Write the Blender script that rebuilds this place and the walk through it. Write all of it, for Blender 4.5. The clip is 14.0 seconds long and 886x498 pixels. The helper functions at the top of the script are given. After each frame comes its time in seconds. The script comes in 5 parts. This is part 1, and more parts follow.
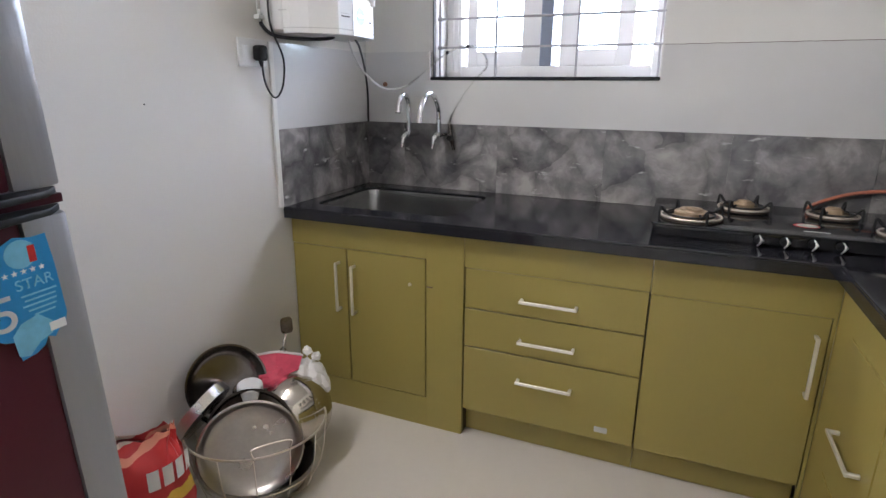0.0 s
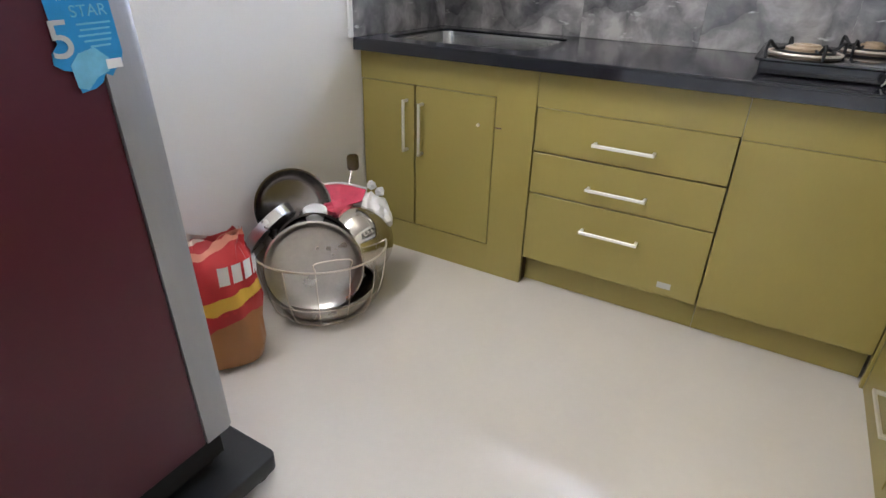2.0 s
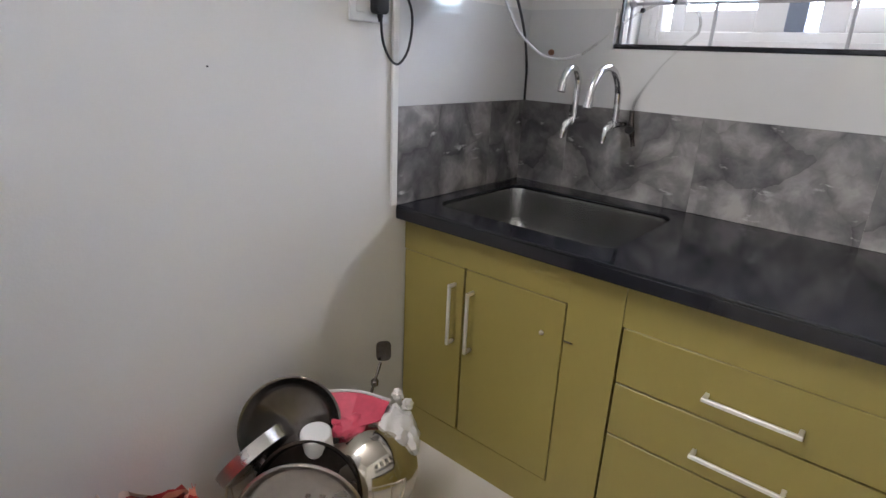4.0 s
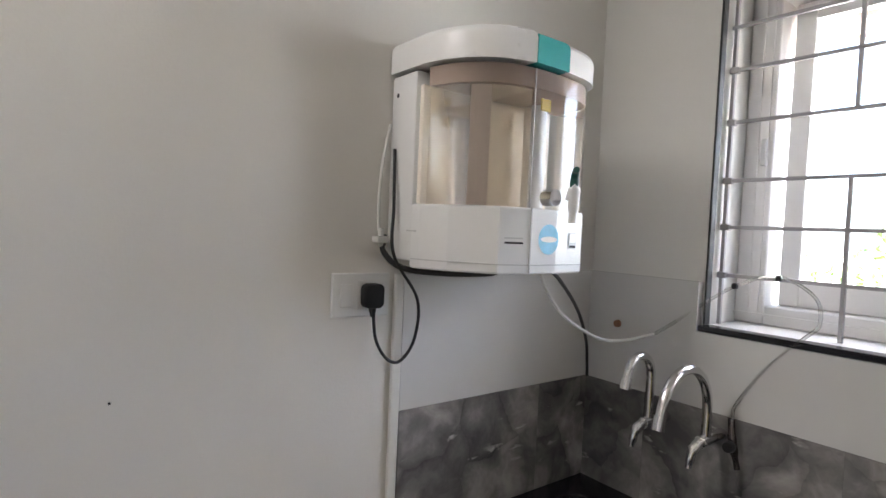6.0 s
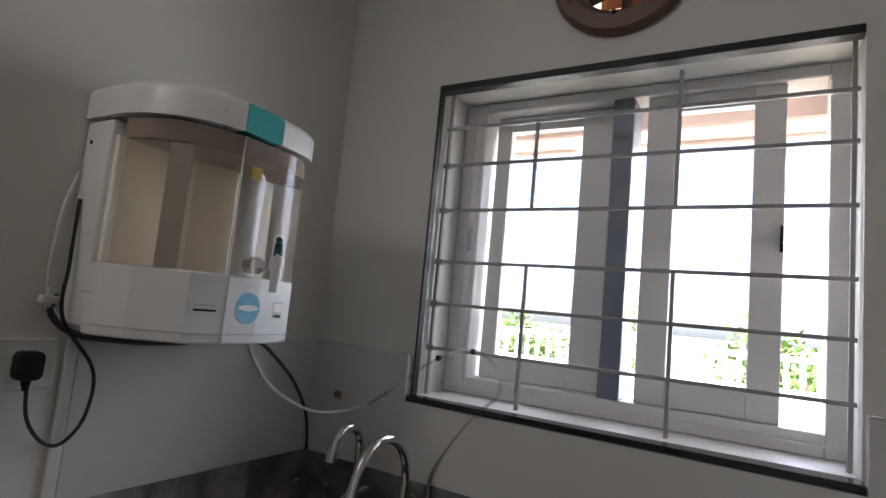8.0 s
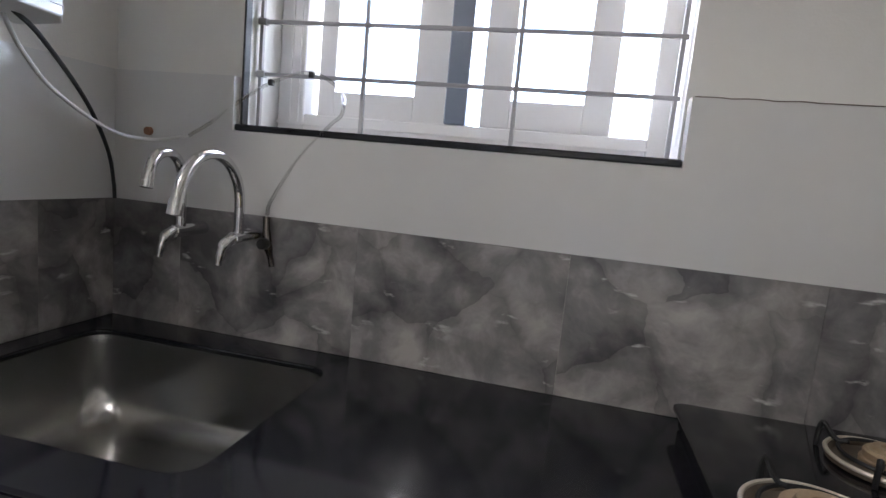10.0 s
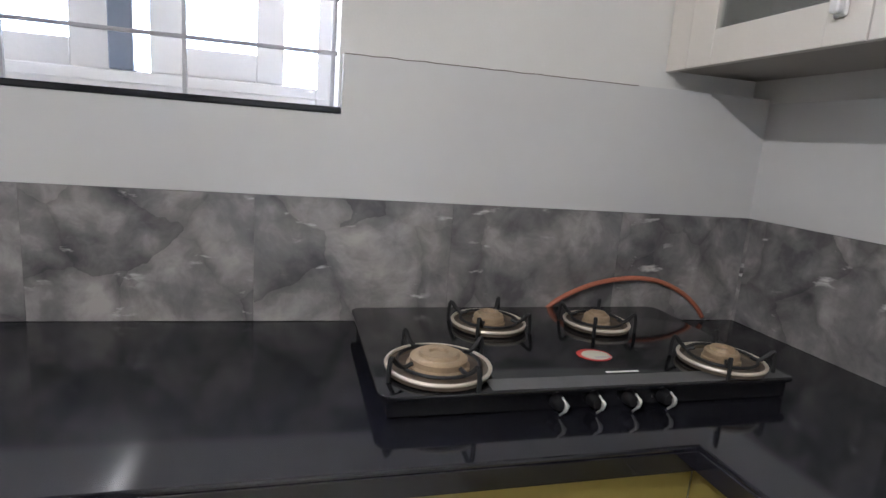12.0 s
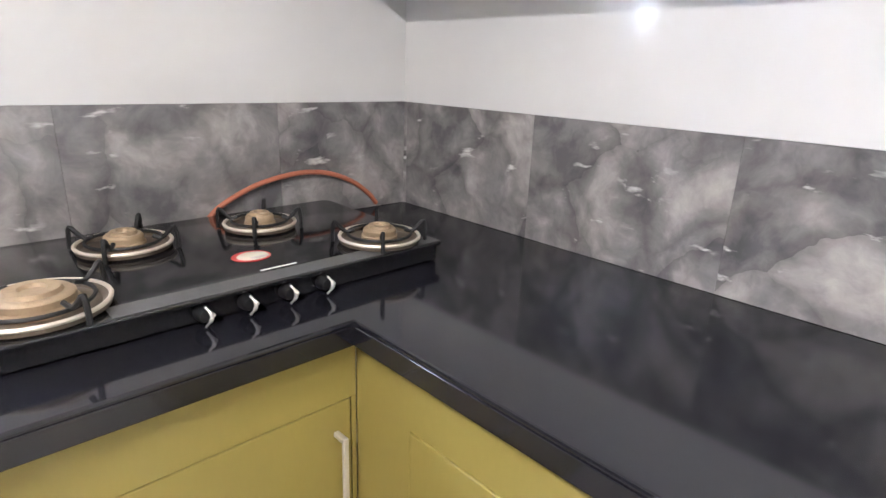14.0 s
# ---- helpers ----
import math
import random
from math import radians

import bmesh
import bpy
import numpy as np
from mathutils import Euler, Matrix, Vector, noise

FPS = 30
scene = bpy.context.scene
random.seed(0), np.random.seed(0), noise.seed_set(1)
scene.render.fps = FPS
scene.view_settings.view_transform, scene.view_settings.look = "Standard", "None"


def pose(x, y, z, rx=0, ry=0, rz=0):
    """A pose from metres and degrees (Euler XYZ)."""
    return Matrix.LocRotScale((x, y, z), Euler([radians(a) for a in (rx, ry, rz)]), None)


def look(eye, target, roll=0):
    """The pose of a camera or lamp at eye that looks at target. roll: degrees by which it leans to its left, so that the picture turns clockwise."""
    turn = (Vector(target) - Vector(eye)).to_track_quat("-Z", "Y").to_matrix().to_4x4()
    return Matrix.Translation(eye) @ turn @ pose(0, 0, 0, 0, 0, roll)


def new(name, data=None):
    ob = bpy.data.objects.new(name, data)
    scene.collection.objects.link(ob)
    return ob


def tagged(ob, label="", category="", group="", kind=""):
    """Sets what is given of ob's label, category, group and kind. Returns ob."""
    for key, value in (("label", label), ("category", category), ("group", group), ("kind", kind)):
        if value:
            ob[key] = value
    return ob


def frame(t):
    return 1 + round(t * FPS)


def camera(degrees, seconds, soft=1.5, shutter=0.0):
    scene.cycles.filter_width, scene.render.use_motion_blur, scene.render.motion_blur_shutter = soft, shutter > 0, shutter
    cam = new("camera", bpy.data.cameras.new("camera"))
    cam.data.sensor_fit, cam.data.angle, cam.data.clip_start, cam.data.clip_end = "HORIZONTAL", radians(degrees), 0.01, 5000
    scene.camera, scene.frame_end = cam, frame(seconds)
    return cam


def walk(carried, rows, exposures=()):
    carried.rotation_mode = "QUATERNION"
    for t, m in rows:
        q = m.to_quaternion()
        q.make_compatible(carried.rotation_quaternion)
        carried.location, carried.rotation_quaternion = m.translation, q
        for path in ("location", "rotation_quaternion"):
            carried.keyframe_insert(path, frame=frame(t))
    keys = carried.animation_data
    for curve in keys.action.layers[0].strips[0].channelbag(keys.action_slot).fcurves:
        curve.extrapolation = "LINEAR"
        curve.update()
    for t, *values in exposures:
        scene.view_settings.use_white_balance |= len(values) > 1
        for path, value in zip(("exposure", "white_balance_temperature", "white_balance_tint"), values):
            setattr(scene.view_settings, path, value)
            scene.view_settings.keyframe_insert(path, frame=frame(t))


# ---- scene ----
cam = camera(77.0, 14.0)
PATH = [
    (0, (1.415, -2.442, 1.315), (0.68, -0.666, 0.762), 0.5),
    (0.5, (1.381, -2.452, 1.29), (0.432, -0.795, 0.695), 1.0),
    (1, (1.386, -2.454, 1.233), (0.404, -0.855, 0.543), 2.6),
    (1.5, (1.398, -2.469, 1.179), (0.468, -0.897, 0.364), 2.8),
    (2, (1.453, -2.443, 1.122), (0.557, -0.907, 0.208), 1.7),
    (2.2, (1.482, -2.438, 1.124), (0.629, -0.889, 0.189), 1.6),
    (4.3, (1.17, -1.75, 1.356), (-0.134, -0.345, 0.786), 1.9),
    (4.5, (1.151, -1.668, 1.386), (-0.206, -0.287, 0.884), 1.5),
    (5, (1.063, -1.494, 1.468), (-0.38, -0.148, 1.147), 3.9),
    (5.5, (1.039, -1.416, 1.538), (-0.502, -0.158, 1.325), 2.8),
    (6, (1.052, -1.387, 1.579), (-0.53, -0.166, 1.507), 2.6),
    (6.5, (1.063, -1.381, 1.603), (-0.543, -0.189, 1.617), 2.5),
    (7, (1.088, -1.351, 1.617), (-0.501, -0.139, 1.684), 2.8),
    (7.5, (1.145, -1.327, 1.633), (-0.19, 0.144, 1.861), 5.7),
    (8, (1.184, -1.283, 1.599), (0.151, 0.416, 1.817), 5.4),
    (8.2, (1.201, -1.258, 1.56), (0.205, 0.465, 1.75), 4.7),
    (10.3, (1.132, -1.193, 1.282), (0.861, 0.764, 0.971), 5.7),
    (10.5, (1.133, -1.228, 1.276), (0.989, 0.74, 0.95), 5.7),
    (11, (1.149, -1.29, 1.302), (1.336, 0.666, 0.93), 5.8),
    (11.5, (1.206, -1.358, 1.303), (1.546, 0.577, 0.929), 4.7),
    (12, (1.225, -1.363, 1.309), (1.747, 0.53, 0.93), 4.4),
    (12.5, (1.27, -1.345, 1.302), (2.005, 0.475, 0.917), 3.5),
    (13, (1.303, -1.348, 1.289), (2.229, 0.366, 0.838), 2.9),
    (13.5, (1.349, -1.356, 1.264), (2.463, 0.21, 0.71), 2.5),
    (14, (1.396, -1.372, 1.253), (2.717, -0.001, 0.64), 2.2),
]
EXPOSURES = [(0.0, 5.05, 6050, 15), (1.0, 5.25, 5950, 15), (2.2, 5.5, 5900, 13), (4.5, 4.88, 6250, 15), (5.0, 4.75, 6400, 15), (6.5, 4.43, 6450, 14), (7.0, 4.28, 6450, 14), (7.5, 3.72, 6400, 15), (8.2, 3.1, 6400, 15), (10.5, 4.68, 6050, 14), (11.0, 4.73, 6000, 14), (12.0, 4.98, 6000, 14), (13.0, 5.55, 6000, 15), (14.0, 6.05, 6200, 16)]
walk(cam, [(t, look(eye, target, roll)) for t, eye, target, roll in PATH], EXPOSURES)

# ---------------------------------------------------------------- light
world = bpy.data.worlds.new("sky")
scene.world = world
world.use_nodes = True
wn = world.node_tree.nodes
sky = wn.new("ShaderNodeTexSky")
sky.sky_type = "NISHITA"
sky.sun_disc = False
sky.sun_elevation = radians(58)
sky.sun_rotation = radians(200)
sky.dust_density, sky.air_density, sky.ozone_density = 3.0, 0.7, 0.4
wn["Background"].inputs["Strength"].default_value = 0.15
world.node_tree.links.new(sky.outputs["Color"], wn["Background"].inputs["Color"])

sun = new("sun", bpy.data.lights.new("sun", "SUN"))
sun.data.energy, sun.data.angle, sun.data.color = 4.5, radians(8), (1, 0.96, 0.9)
sun.matrix_world = look((0, -5, 8), (0.7, -1.5, 0))


def area(name, eye, target, sx, sy, watts, color):
    lamp = new(name, bpy.data.lights.new(name, "AREA"))
    lamp.data.shape, lamp.data.size, lamp.data.size_y = "RECTANGLE", sx, sy
    lamp.data.energy, lamp.data.color = watts, color
    lamp.matrix_world = look(eye, target)
    return lamp


# daylight in the kitchen window; unseen fill lamps added behind the camera
area("window_daylight", (0.84, 1.06, 2.30), (0.84, -1.0, 2.15), 5.0, 1.36, 20, (0.92, 0.955, 1.0))
area("hall_fill", (3.3, -3.94, 1.55), (3.3, -9.0, 1.55), 1.2, 1.4, 1.5, (0.95, 0.98, 1.0))
area("hall_fill", (-0.85, -3.94, 1.55), (-0.85, -9.0, 1.55), 1.1, 1.4, 1.5, (0.95, 0.98, 1.0))
# tube lamp high on the wall over the refrigerator, whose light draws the cupboard's shadow on the wall
area("tube_light", (0.085, -2.05, 2.70), (1.085, -2.05, 2.15), 1.15, 0.03, 0.88, (1.0, 0.965, 0.91))

# ---------------------------------------------------------------- materials


def nodes_of(m):
    m.use_nodes = True
    return m.node_tree.nodes, m.node_tree.links, m.node_tree.nodes["Principled BSDF"]


def pbr(name, base, rough=0.5, metal=0.0, var=0.12, scale=6.0, fine=90.0, bump=0.04, coat=0.0, spec=0.5, stretch=(1, 1, 1), tint=None, rvar=0.12):
    """A surface with variation at two scales, in the object's own metres."""
    m = bpy.data.materials.new(name)
    n, l, p = nodes_of(m)
    tc, mp = n.new("ShaderNodeTexCoord"), n.new("ShaderNodeMapping")
    mp.inputs["Scale"].default_value = stretch
    l.new(tc.outputs["Object"], mp.inputs["Vector"])
    big, small = n.new("ShaderNodeTexNoise"), n.new("ShaderNodeTexNoise")
    big.inputs["Scale"].default_value, big.inputs["Detail"].default_value = scale, 5
    small.inputs["Scale"].default_value, small.inputs["Detail"].default_value = fine, 3
    for t in (big, small):
        l.new(mp.outputs["Vector"], t.inputs["Vector"])
    mix = n.new("ShaderNodeMix")
    mix.data_type = "RGBA"
    lo = tint or tuple(c * (1 - 2 * var) for c in base)
    hi = tuple(min(1, c * (1 + var)) for c in base)
    mix.inputs["A"].default_value, mix.inputs["B"].default_value = (*lo, 1), (*hi, 1)
    add = n.new("ShaderNodeMath")
    add.operation = "MULTIPLY_ADD"
    add.inputs[1].default_value = 0.35
    l.new(small.outputs["Fac"], add.inputs[0])
    half = n.new("ShaderNodeMath")
    half.operation = "MULTIPLY"
    half.inputs[1].default_value = 0.75
    l.new(big.outputs["Fac"], half.inputs[0])
    l.new(half.outputs[0], add.inputs[2])
    l.new(add.outputs[0], mix.inputs["Factor"])
    l.new(mix.outputs["Result"], p.inputs["Base Color"])
    ro = n.new("ShaderNodeMapRange")
    ro.inputs["To Min"].default_value, ro.inputs["To Max"].default_value = max(0.02, rough * (1 - rvar * 2)), min(1, rough * (1 + rvar * 2))
    l.new(big.outputs["Fac"], ro.inputs["Value"])
    l.new(ro.outputs["Result"], p.inputs["Roughness"])
    p.inputs["Metallic"].default_value = metal
    p.inputs["Coat Weight"].default_value = coat
    p.inputs["Coat Roughness"].default_value = 0.08
    p.inputs["Specular IOR Level"].default_value = spec
    if bump:
        b = n.new("ShaderNodeBump")
        b.inputs["Strength"].default_value, b.inputs["Distance"].default_value = bump, 0.01
        l.new(small.outputs["Fac"], b.inputs["Height"])
        l.new(b.outputs["Normal"], p.inputs["Normal"])
    return m


def clear(name, tint=(1, 1, 1), gloss=0.12, rough=0.02):
    """Thin clear sheet: lets light straight through, with a Fresnel gloss."""
    m = bpy.data.materials.new(name)
    n, l, p = nodes_of(m)
    out = n["Material Output"]
    tr, gl, mx, fr = (n.new("ShaderNode" + k) for k in ("BsdfTransparent", "BsdfGlossy", "MixShader", "Fresnel"))
    tr.inputs["Color"].default_value = (*tint, 1)
    gl.inputs["Roughness"].default_value = rough
    fr.inputs["IOR"].default_value = 1.45
    scl = n.new("ShaderNodeMath")
    scl.operation = "MULTIPLY_ADD"
    scl.inputs[1].default_value, scl.inputs[2].default_value = 0.7, gloss
    l.new(fr.outputs[0], scl.inputs[0])
    l.new(scl.outputs[0], mx.inputs[0])
    l.new(tr.outputs[0], mx.inputs[1])
    l.new(gl.outputs[0], mx.inputs[2])
    l.new(mx.outputs[0], out.inputs["Surface"])
    return m


def stone_tile(name):
    """Grey printed boulder tile: another cut of the print on each tile, with clouds, outlines and pale flecks."""
    m = bpy.data.materials.new(name)
    n, l, p = nodes_of(m)
    tc = n.new("ShaderNodeTexCoord")
    info, place = n.new("ShaderNodeObjectInfo"), n.new("ShaderNodeVectorMath")
    place.operation = "MULTIPLY_ADD"
    place.inputs[1].default_value = (9, 9, 9)
    l.new(info.outputs["Random"], place.inputs[0])
    l.new(tc.outputs["Object"], place.inputs[2])
    warp = n.new("ShaderNodeTexNoise")
    warp.inputs["Scale"].default_value, warp.inputs["Detail"].default_value = 5, 4
    l.new(place.outputs["Vector"], warp.inputs["Vector"])
    off = n.new("ShaderNodeVectorMath")
    off.operation = "MULTIPLY_ADD"
    off.inputs[1].default_value = (0.16, 0.16, 0.16)
    l.new(warp.outputs["Color"], off.inputs[0])
    l.new(place.outputs["Vector"], off.inputs[2])
    vor = n.new("ShaderNodeTexVoronoi")
    vor.feature = "DISTANCE_TO_EDGE"
    vor.inputs["Scale"].default_value = 4.6
    l.new(off.outputs["Vector"], vor.inputs["Vector"])
    cell = n.new("ShaderNodeTexVoronoi")
    cell.inputs["Scale"].default_value = 4.6
    l.new(off.outputs["Vector"], cell.inputs["Vector"])
    cloud = n.new("ShaderNodeTexNoise")
    cloud.inputs["Scale"].default_value, cloud.inputs["Detail"].default_value, cloud.inputs["Roughness"].default_value = 8.5, 6, 0.58
    l.new(off.outputs["Vector"], cloud.inputs["Vector"])
    ramp = n.new("ShaderNodeValToRGB")
    e = ramp.color_ramp.elements
    e[0].position, e[0].color = 0.30, (0.118, 0.115, 0.118, 1)
    e[1].position, e[1].color = 0.72, (0.44, 0.413, 0.396, 1)
    mid = e.new(0.5)
    mid.color = (0.232, 0.221, 0.218, 1)
    sep = n.new("ShaderNodeSeparateColor")
    l.new(cell.outputs["Color"], sep.inputs["Color"])
    sum1 = n.new("ShaderNodeMath")
    sum1.operation = "MULTIPLY_ADD"
    sum1.inputs[1].default_value, sum1.inputs[2].default_value = 0.17, -0.085
    l.new(sep.outputs["Red"], sum1.inputs[0])
    sum2 = n.new("ShaderNodeMath")
    l.new(sum1.outputs[0], sum2.inputs[0])
    l.new(cloud.outputs["Fac"], sum2.inputs[1])
    l.new(sum2.outputs[0], ramp.inputs["Fac"])
    edge = n.new("ShaderNodeValToRGB")
    edge.color_ramp.elements[0].position, edge.color_ramp.elements[0].color = 0.0, (0.38, 0.38, 0.39, 1)
    edge.color_ramp.elements[1].position, edge.color_ramp.elements[1].color = 0.13, (1, 1, 1, 1)
    l.new(vor.outputs["Distance"], edge.inputs["Fac"])
    mul = n.new("ShaderNodeMix")
    mul.data_type, mul.blend_type = "RGBA", "MULTIPLY"
    mul.inputs["Factor"].default_value = 0.5
    l.new(ramp.outputs["Color"], mul.inputs["A"])
    l.new(edge.outputs["Color"], mul.inputs["B"])
    fl = n.new("ShaderNodeTexNoise")
    fl.inputs["Scale"].default_value, fl.inputs["Detail"].default_value = 17, 4
    mp = n.new("ShaderNodeMapping")
    mp.inputs["Scale"].default_value, mp.inputs["Location"].default_value = (0.75, 0.75, 2.3), (3.1, 1.7, 4.2)
    l.new(place.outputs["Vector"], mp.inputs["Vector"])
    fo = n.new("ShaderNodeVectorMath")
    fo.operation = "MULTIPLY_ADD"
    fo.inputs[1].default_value = (0.10, 0.10, 0.10)
    l.new(warp.outputs["Color"], fo.inputs[0])
    l.new(mp.outputs["Vector"], fo.inputs[2])
    l.new(fo.outputs["Vector"], fl.inputs["Vector"])
    fr = n.new("ShaderNodeValToRGB")
    fr.color_ramp.elements[0].position, fr.color_ramp.elements[1].position = 0.635, 0.72
    l.new(fl.outputs["Fac"], fr.inputs["Fac"])
    fm = n.new("ShaderNodeMix")
    fm.data_type = "RGBA"
    fm.inputs["B"].default_value = (0.58, 0.56, 0.54, 1)
    near = n.new("ShaderNodeMapRange")
    near.inputs["From Min"].default_value, near.inputs["From Max"].default_value = 0.03, 0.17
    near.inputs["To Min"].default_value, near.inputs["To Max"].default_value = 1.0, 0.0
    l.new(vor.outputs["Distance"], near.inputs["Value"])
    both = n.new("ShaderNodeMath")
    both.operation = "MULTIPLY"
    l.new(fr.outputs["Color"], both.inputs[0])
    l.new(near.outputs["Result"], both.inputs[1])
    l.new(both.outputs[0], fm.inputs["Factor"])
    l.new(mul.outputs["Result"], fm.inputs["A"])
    l.new(fm.outputs["Result"], p.inputs["Base Color"])
    p.inputs["Roughness"].default_value = 0.17
    return m


def granite(name):
    m = pbr(name, (0.02, 0.02, 0.024), 0.085, var=0.5, scale=30, fine=420, bump=0.0, spec=0.55)
    n, l, p = nodes_of(m)
    tc, v = n.new("ShaderNodeTexCoord"), n.new("ShaderNodeTexVoronoi")
    v.inputs["Scale"].default_value = 260
    l.new(tc.outputs["Object"], v.inputs["Vector"])
    r = n.new("ShaderNodeValToRGB")
    r.color_ramp.elements[0].position, r.color_ramp.elements[0].color = 0.0, (0.045, 0.045, 0.055, 1)
    r.color_ramp.elements[1].position, r.color_ramp.elements[1].color = 0.16, (0.011, 0.011, 0.015, 1)
    l.new(v.outputs["Distance"], r.inputs["Fac"])
    l.new(r.outputs["Color"], p.inputs["Base Color"])
    return m


def banded(name, bands, rough=0.35):
    """Printed bag: colours change with height in metres."""
    m = bpy.data.materials.new(name)
    n, l, p = nodes_of(m)
    tc, nz = n.new("ShaderNodeTexCoord"), n.new("ShaderNodeTexNoise")
    nz.inputs["Scale"].default_value = 9
    l.new(tc.outputs["Object"], nz.inputs["Vector"])
    a = n.new("ShaderNodeMath")
    a.operation = "MULTIPLY_ADD"
    a.inputs[1].default_value = 0.1
    l.new(nz.outputs["Fac"], a.inputs[0])
    lean = n.new("ShaderNodeVectorMath")
    lean.operation = "DOT_PRODUCT"
    lean.inputs[1].default_value = (-0.36, -0.21, 1.0)
    l.new(tc.outputs["Object"], lean.inputs[0])
    l.new(lean.outputs["Value"], a.inputs[2])
    mr = n.new("ShaderNodeMapRange")
    mr.inputs["From Max"].default_value = 0.5
    l.new(a.outputs[0], mr.inputs["Value"])
    ramp = n.new("ShaderNodeValToRGB")
    ramp.color_ramp.interpolation = "CONSTANT"
    e = ramp.color_ramp.elements
    e.remove(e[1])
    e[0].color = (*bands[0][1], 1)
    for z, c in bands[1:]:
        e.new(z / 0.5).color = (*c, 1)
    l.new(mr.outputs["Result"], ramp.inputs["Fac"])
    l.new(ramp.outputs["Color"], p.inputs["Base Color"])
    p.inputs["Roughness"].default_value = rough
    return m


M_WALL = pbr("wall_paint", (0.70, 0.68, 0.645), 0.75, var=0.03, scale=1.6, fine=160, bump=0.05)
M_WALLB = pbr("wall_paint_back", (0.69, 0.68, 0.65), 0.7, var=0.03, scale=1.6, fine=160, bump=0.05)
M_CEIL = pbr("ceiling_paint", (0.78, 0.76, 0.72), 0.8, var=0.02, scale=2, fine=120, bump=0.03)
M_WTILE = pbr("white_glazed_tile", (0.64, 0.635, 0.625), 0.09, var=0.02, scale=1.2, fine=14, bump=0, rvar=0.2, spec=0.5)
M_STILE = stone_tile("grey_stone_print_tile")
M_GROUT = pbr("grout", (0.42, 0.40, 0.37), 0.9, var=0.1)
M_FLOOR = pbr("beige_vitrified_floor", (0.63, 0.585, 0.525), 0.1, var=0.04, scale=2.2, fine=40, bump=0.008, spec=0.6)
M_GRAN = granite("black_granite")
M_LAM = pbr("yellow_laminate", (0.318, 0.255, 0.07), 0.36, var=0.06, scale=2.5, fine=120, bump=0.015, stretch=(1, 1, 0.3), rvar=0.04)
M_GAP = pbr("gap_shade", (0.055, 0.035, 0.015), 0.8)
M_STEEL = pbr("brushed_steel", (0.62, 0.61, 0.59), 0.26, 1.0, var=0.06, scale=7, fine=200, bump=0.01)
M_HANDLE = pbr("satin_aluminium", (0.86, 0.84, 0.80), 0.42, 0.75, var=0.04, scale=9, fine=200, bump=0.01)
M_SINK = pbr("sink_steel", (0.44, 0.435, 0.42), 0.22, 1.0, var=0.1, scale=9, fine=160, bump=0.015)
M_POT = pbr("pot_steel", (0.47, 0.44, 0.405), 0.29, 1.0, var=0.15, scale=12, fine=70, bump=0.03)
M_WIRE = pbr("basket_wire", (0.66, 0.60, 0.52), 0.38, 0.9, var=0.1, scale=30, bump=0)
M_BOWL = pbr("polished_steel", (0.56, 0.52, 0.46), 0.11, 1.0, var=0.08, scale=12, fine=70, bump=0.01)
M_CHROME = pbr("chrome", (0.72, 0.72, 0.73), 0.1, 1.0, var=0.04, scale=20, bump=0)
M_DPOT = pbr("sooty_steel", (0.25, 0.225, 0.21), 0.24, 1.0, var=0.3, scale=14, fine=60, bump=0.04)
M_WPLAS = pbr("white_plastic", (0.70, 0.70, 0.695), 0.3, var=0.03, scale=4, fine=60, bump=0.008)
M_GPLAS = pbr("grey_plastic", (0.50, 0.50, 0.50), 0.4, var=0.05)
M_RIB = pbr("tank_shade_taupe", (0.58, 0.49, 0.43), 0.5, var=0.08)
M_TEAL = pbr("teal_plastic", (0.05, 0.36, 0.36), 0.25, var=0.05)
M_BLACK = pbr("black_plastic", (0.012, 0.012, 0.013), 0.5, var=0.2, spec=0.25)
M_LEVER = pbr("green_plastic", (0.012, 0.085, 0.065), 0.35, var=0.15)
M_CABLE = pbr("black_cable", (0.012, 0.012, 0.014), 0.45, var=0.2)
M_HOSE = pbr("white_hose", (0.62, 0.62, 0.60), 0.4, var=0.06)
M_TUBING = clear("clear_tubing", (0.90, 0.90, 0.89), 0.08, 0.15)
M_BEIGE = pbr("tank_inner_beige", (0.95, 0.885, 0.79), 0.35, var=0.06, scale=9, stretch=(1, 3, 0.25), tint=(0.93, 0.83, 0.72))
M_BROWN = pbr("lid_shade_brown", (0.42, 0.33, 0.285), 0.6, var=0.15)
M_CLEAR = clear("clear_plastic", (0.985, 0.975, 0.955), 0.0, 0.06)
M_WATER = clear("clear_water_tank", (0.975, 0.95, 0.91), 0.0, 0.08)
M_GLASS = clear("window_glass", (0.94, 0.96, 0.96), 0.02)
M_BLUE = pbr("blue_print", (0.03, 0.28, 0.62), 0.3, var=0.1, scale=20)
M_LBLUE = pbr("light_blue_print", (0.20, 0.52, 0.72), 0.3, var=0.2, scale=30)
M_SILVER = pbr("silver_print", (0.55, 0.55, 0.55), 0.3, var=0.1)
M_PAPER = pbr("white_print", (0.80, 0.79, 0.76), 0.5, var=0.04)
M_RED = pbr("red_print", (0.55, 0.03, 0.03), 0.35, var=0.1)
M_MAROON = pbr("maroon_enamel", (0.07, 0.013, 0.022), 0.36, var=0.08, scale=3, fine=120, bump=0.01, spec=0.3)
M_FGREY = pbr("grey_fridge_trim", (0.33, 0.33, 0.34), 0.35, 0.35, var=0.05, scale=5, stretch=(1, 1, 0.2))
M_HOBGLASS = pbr("black_hob_glass", (0.010, 0.010, 0.012), 0.10, var=0.2, scale=8, bump=0, spec=0.6)
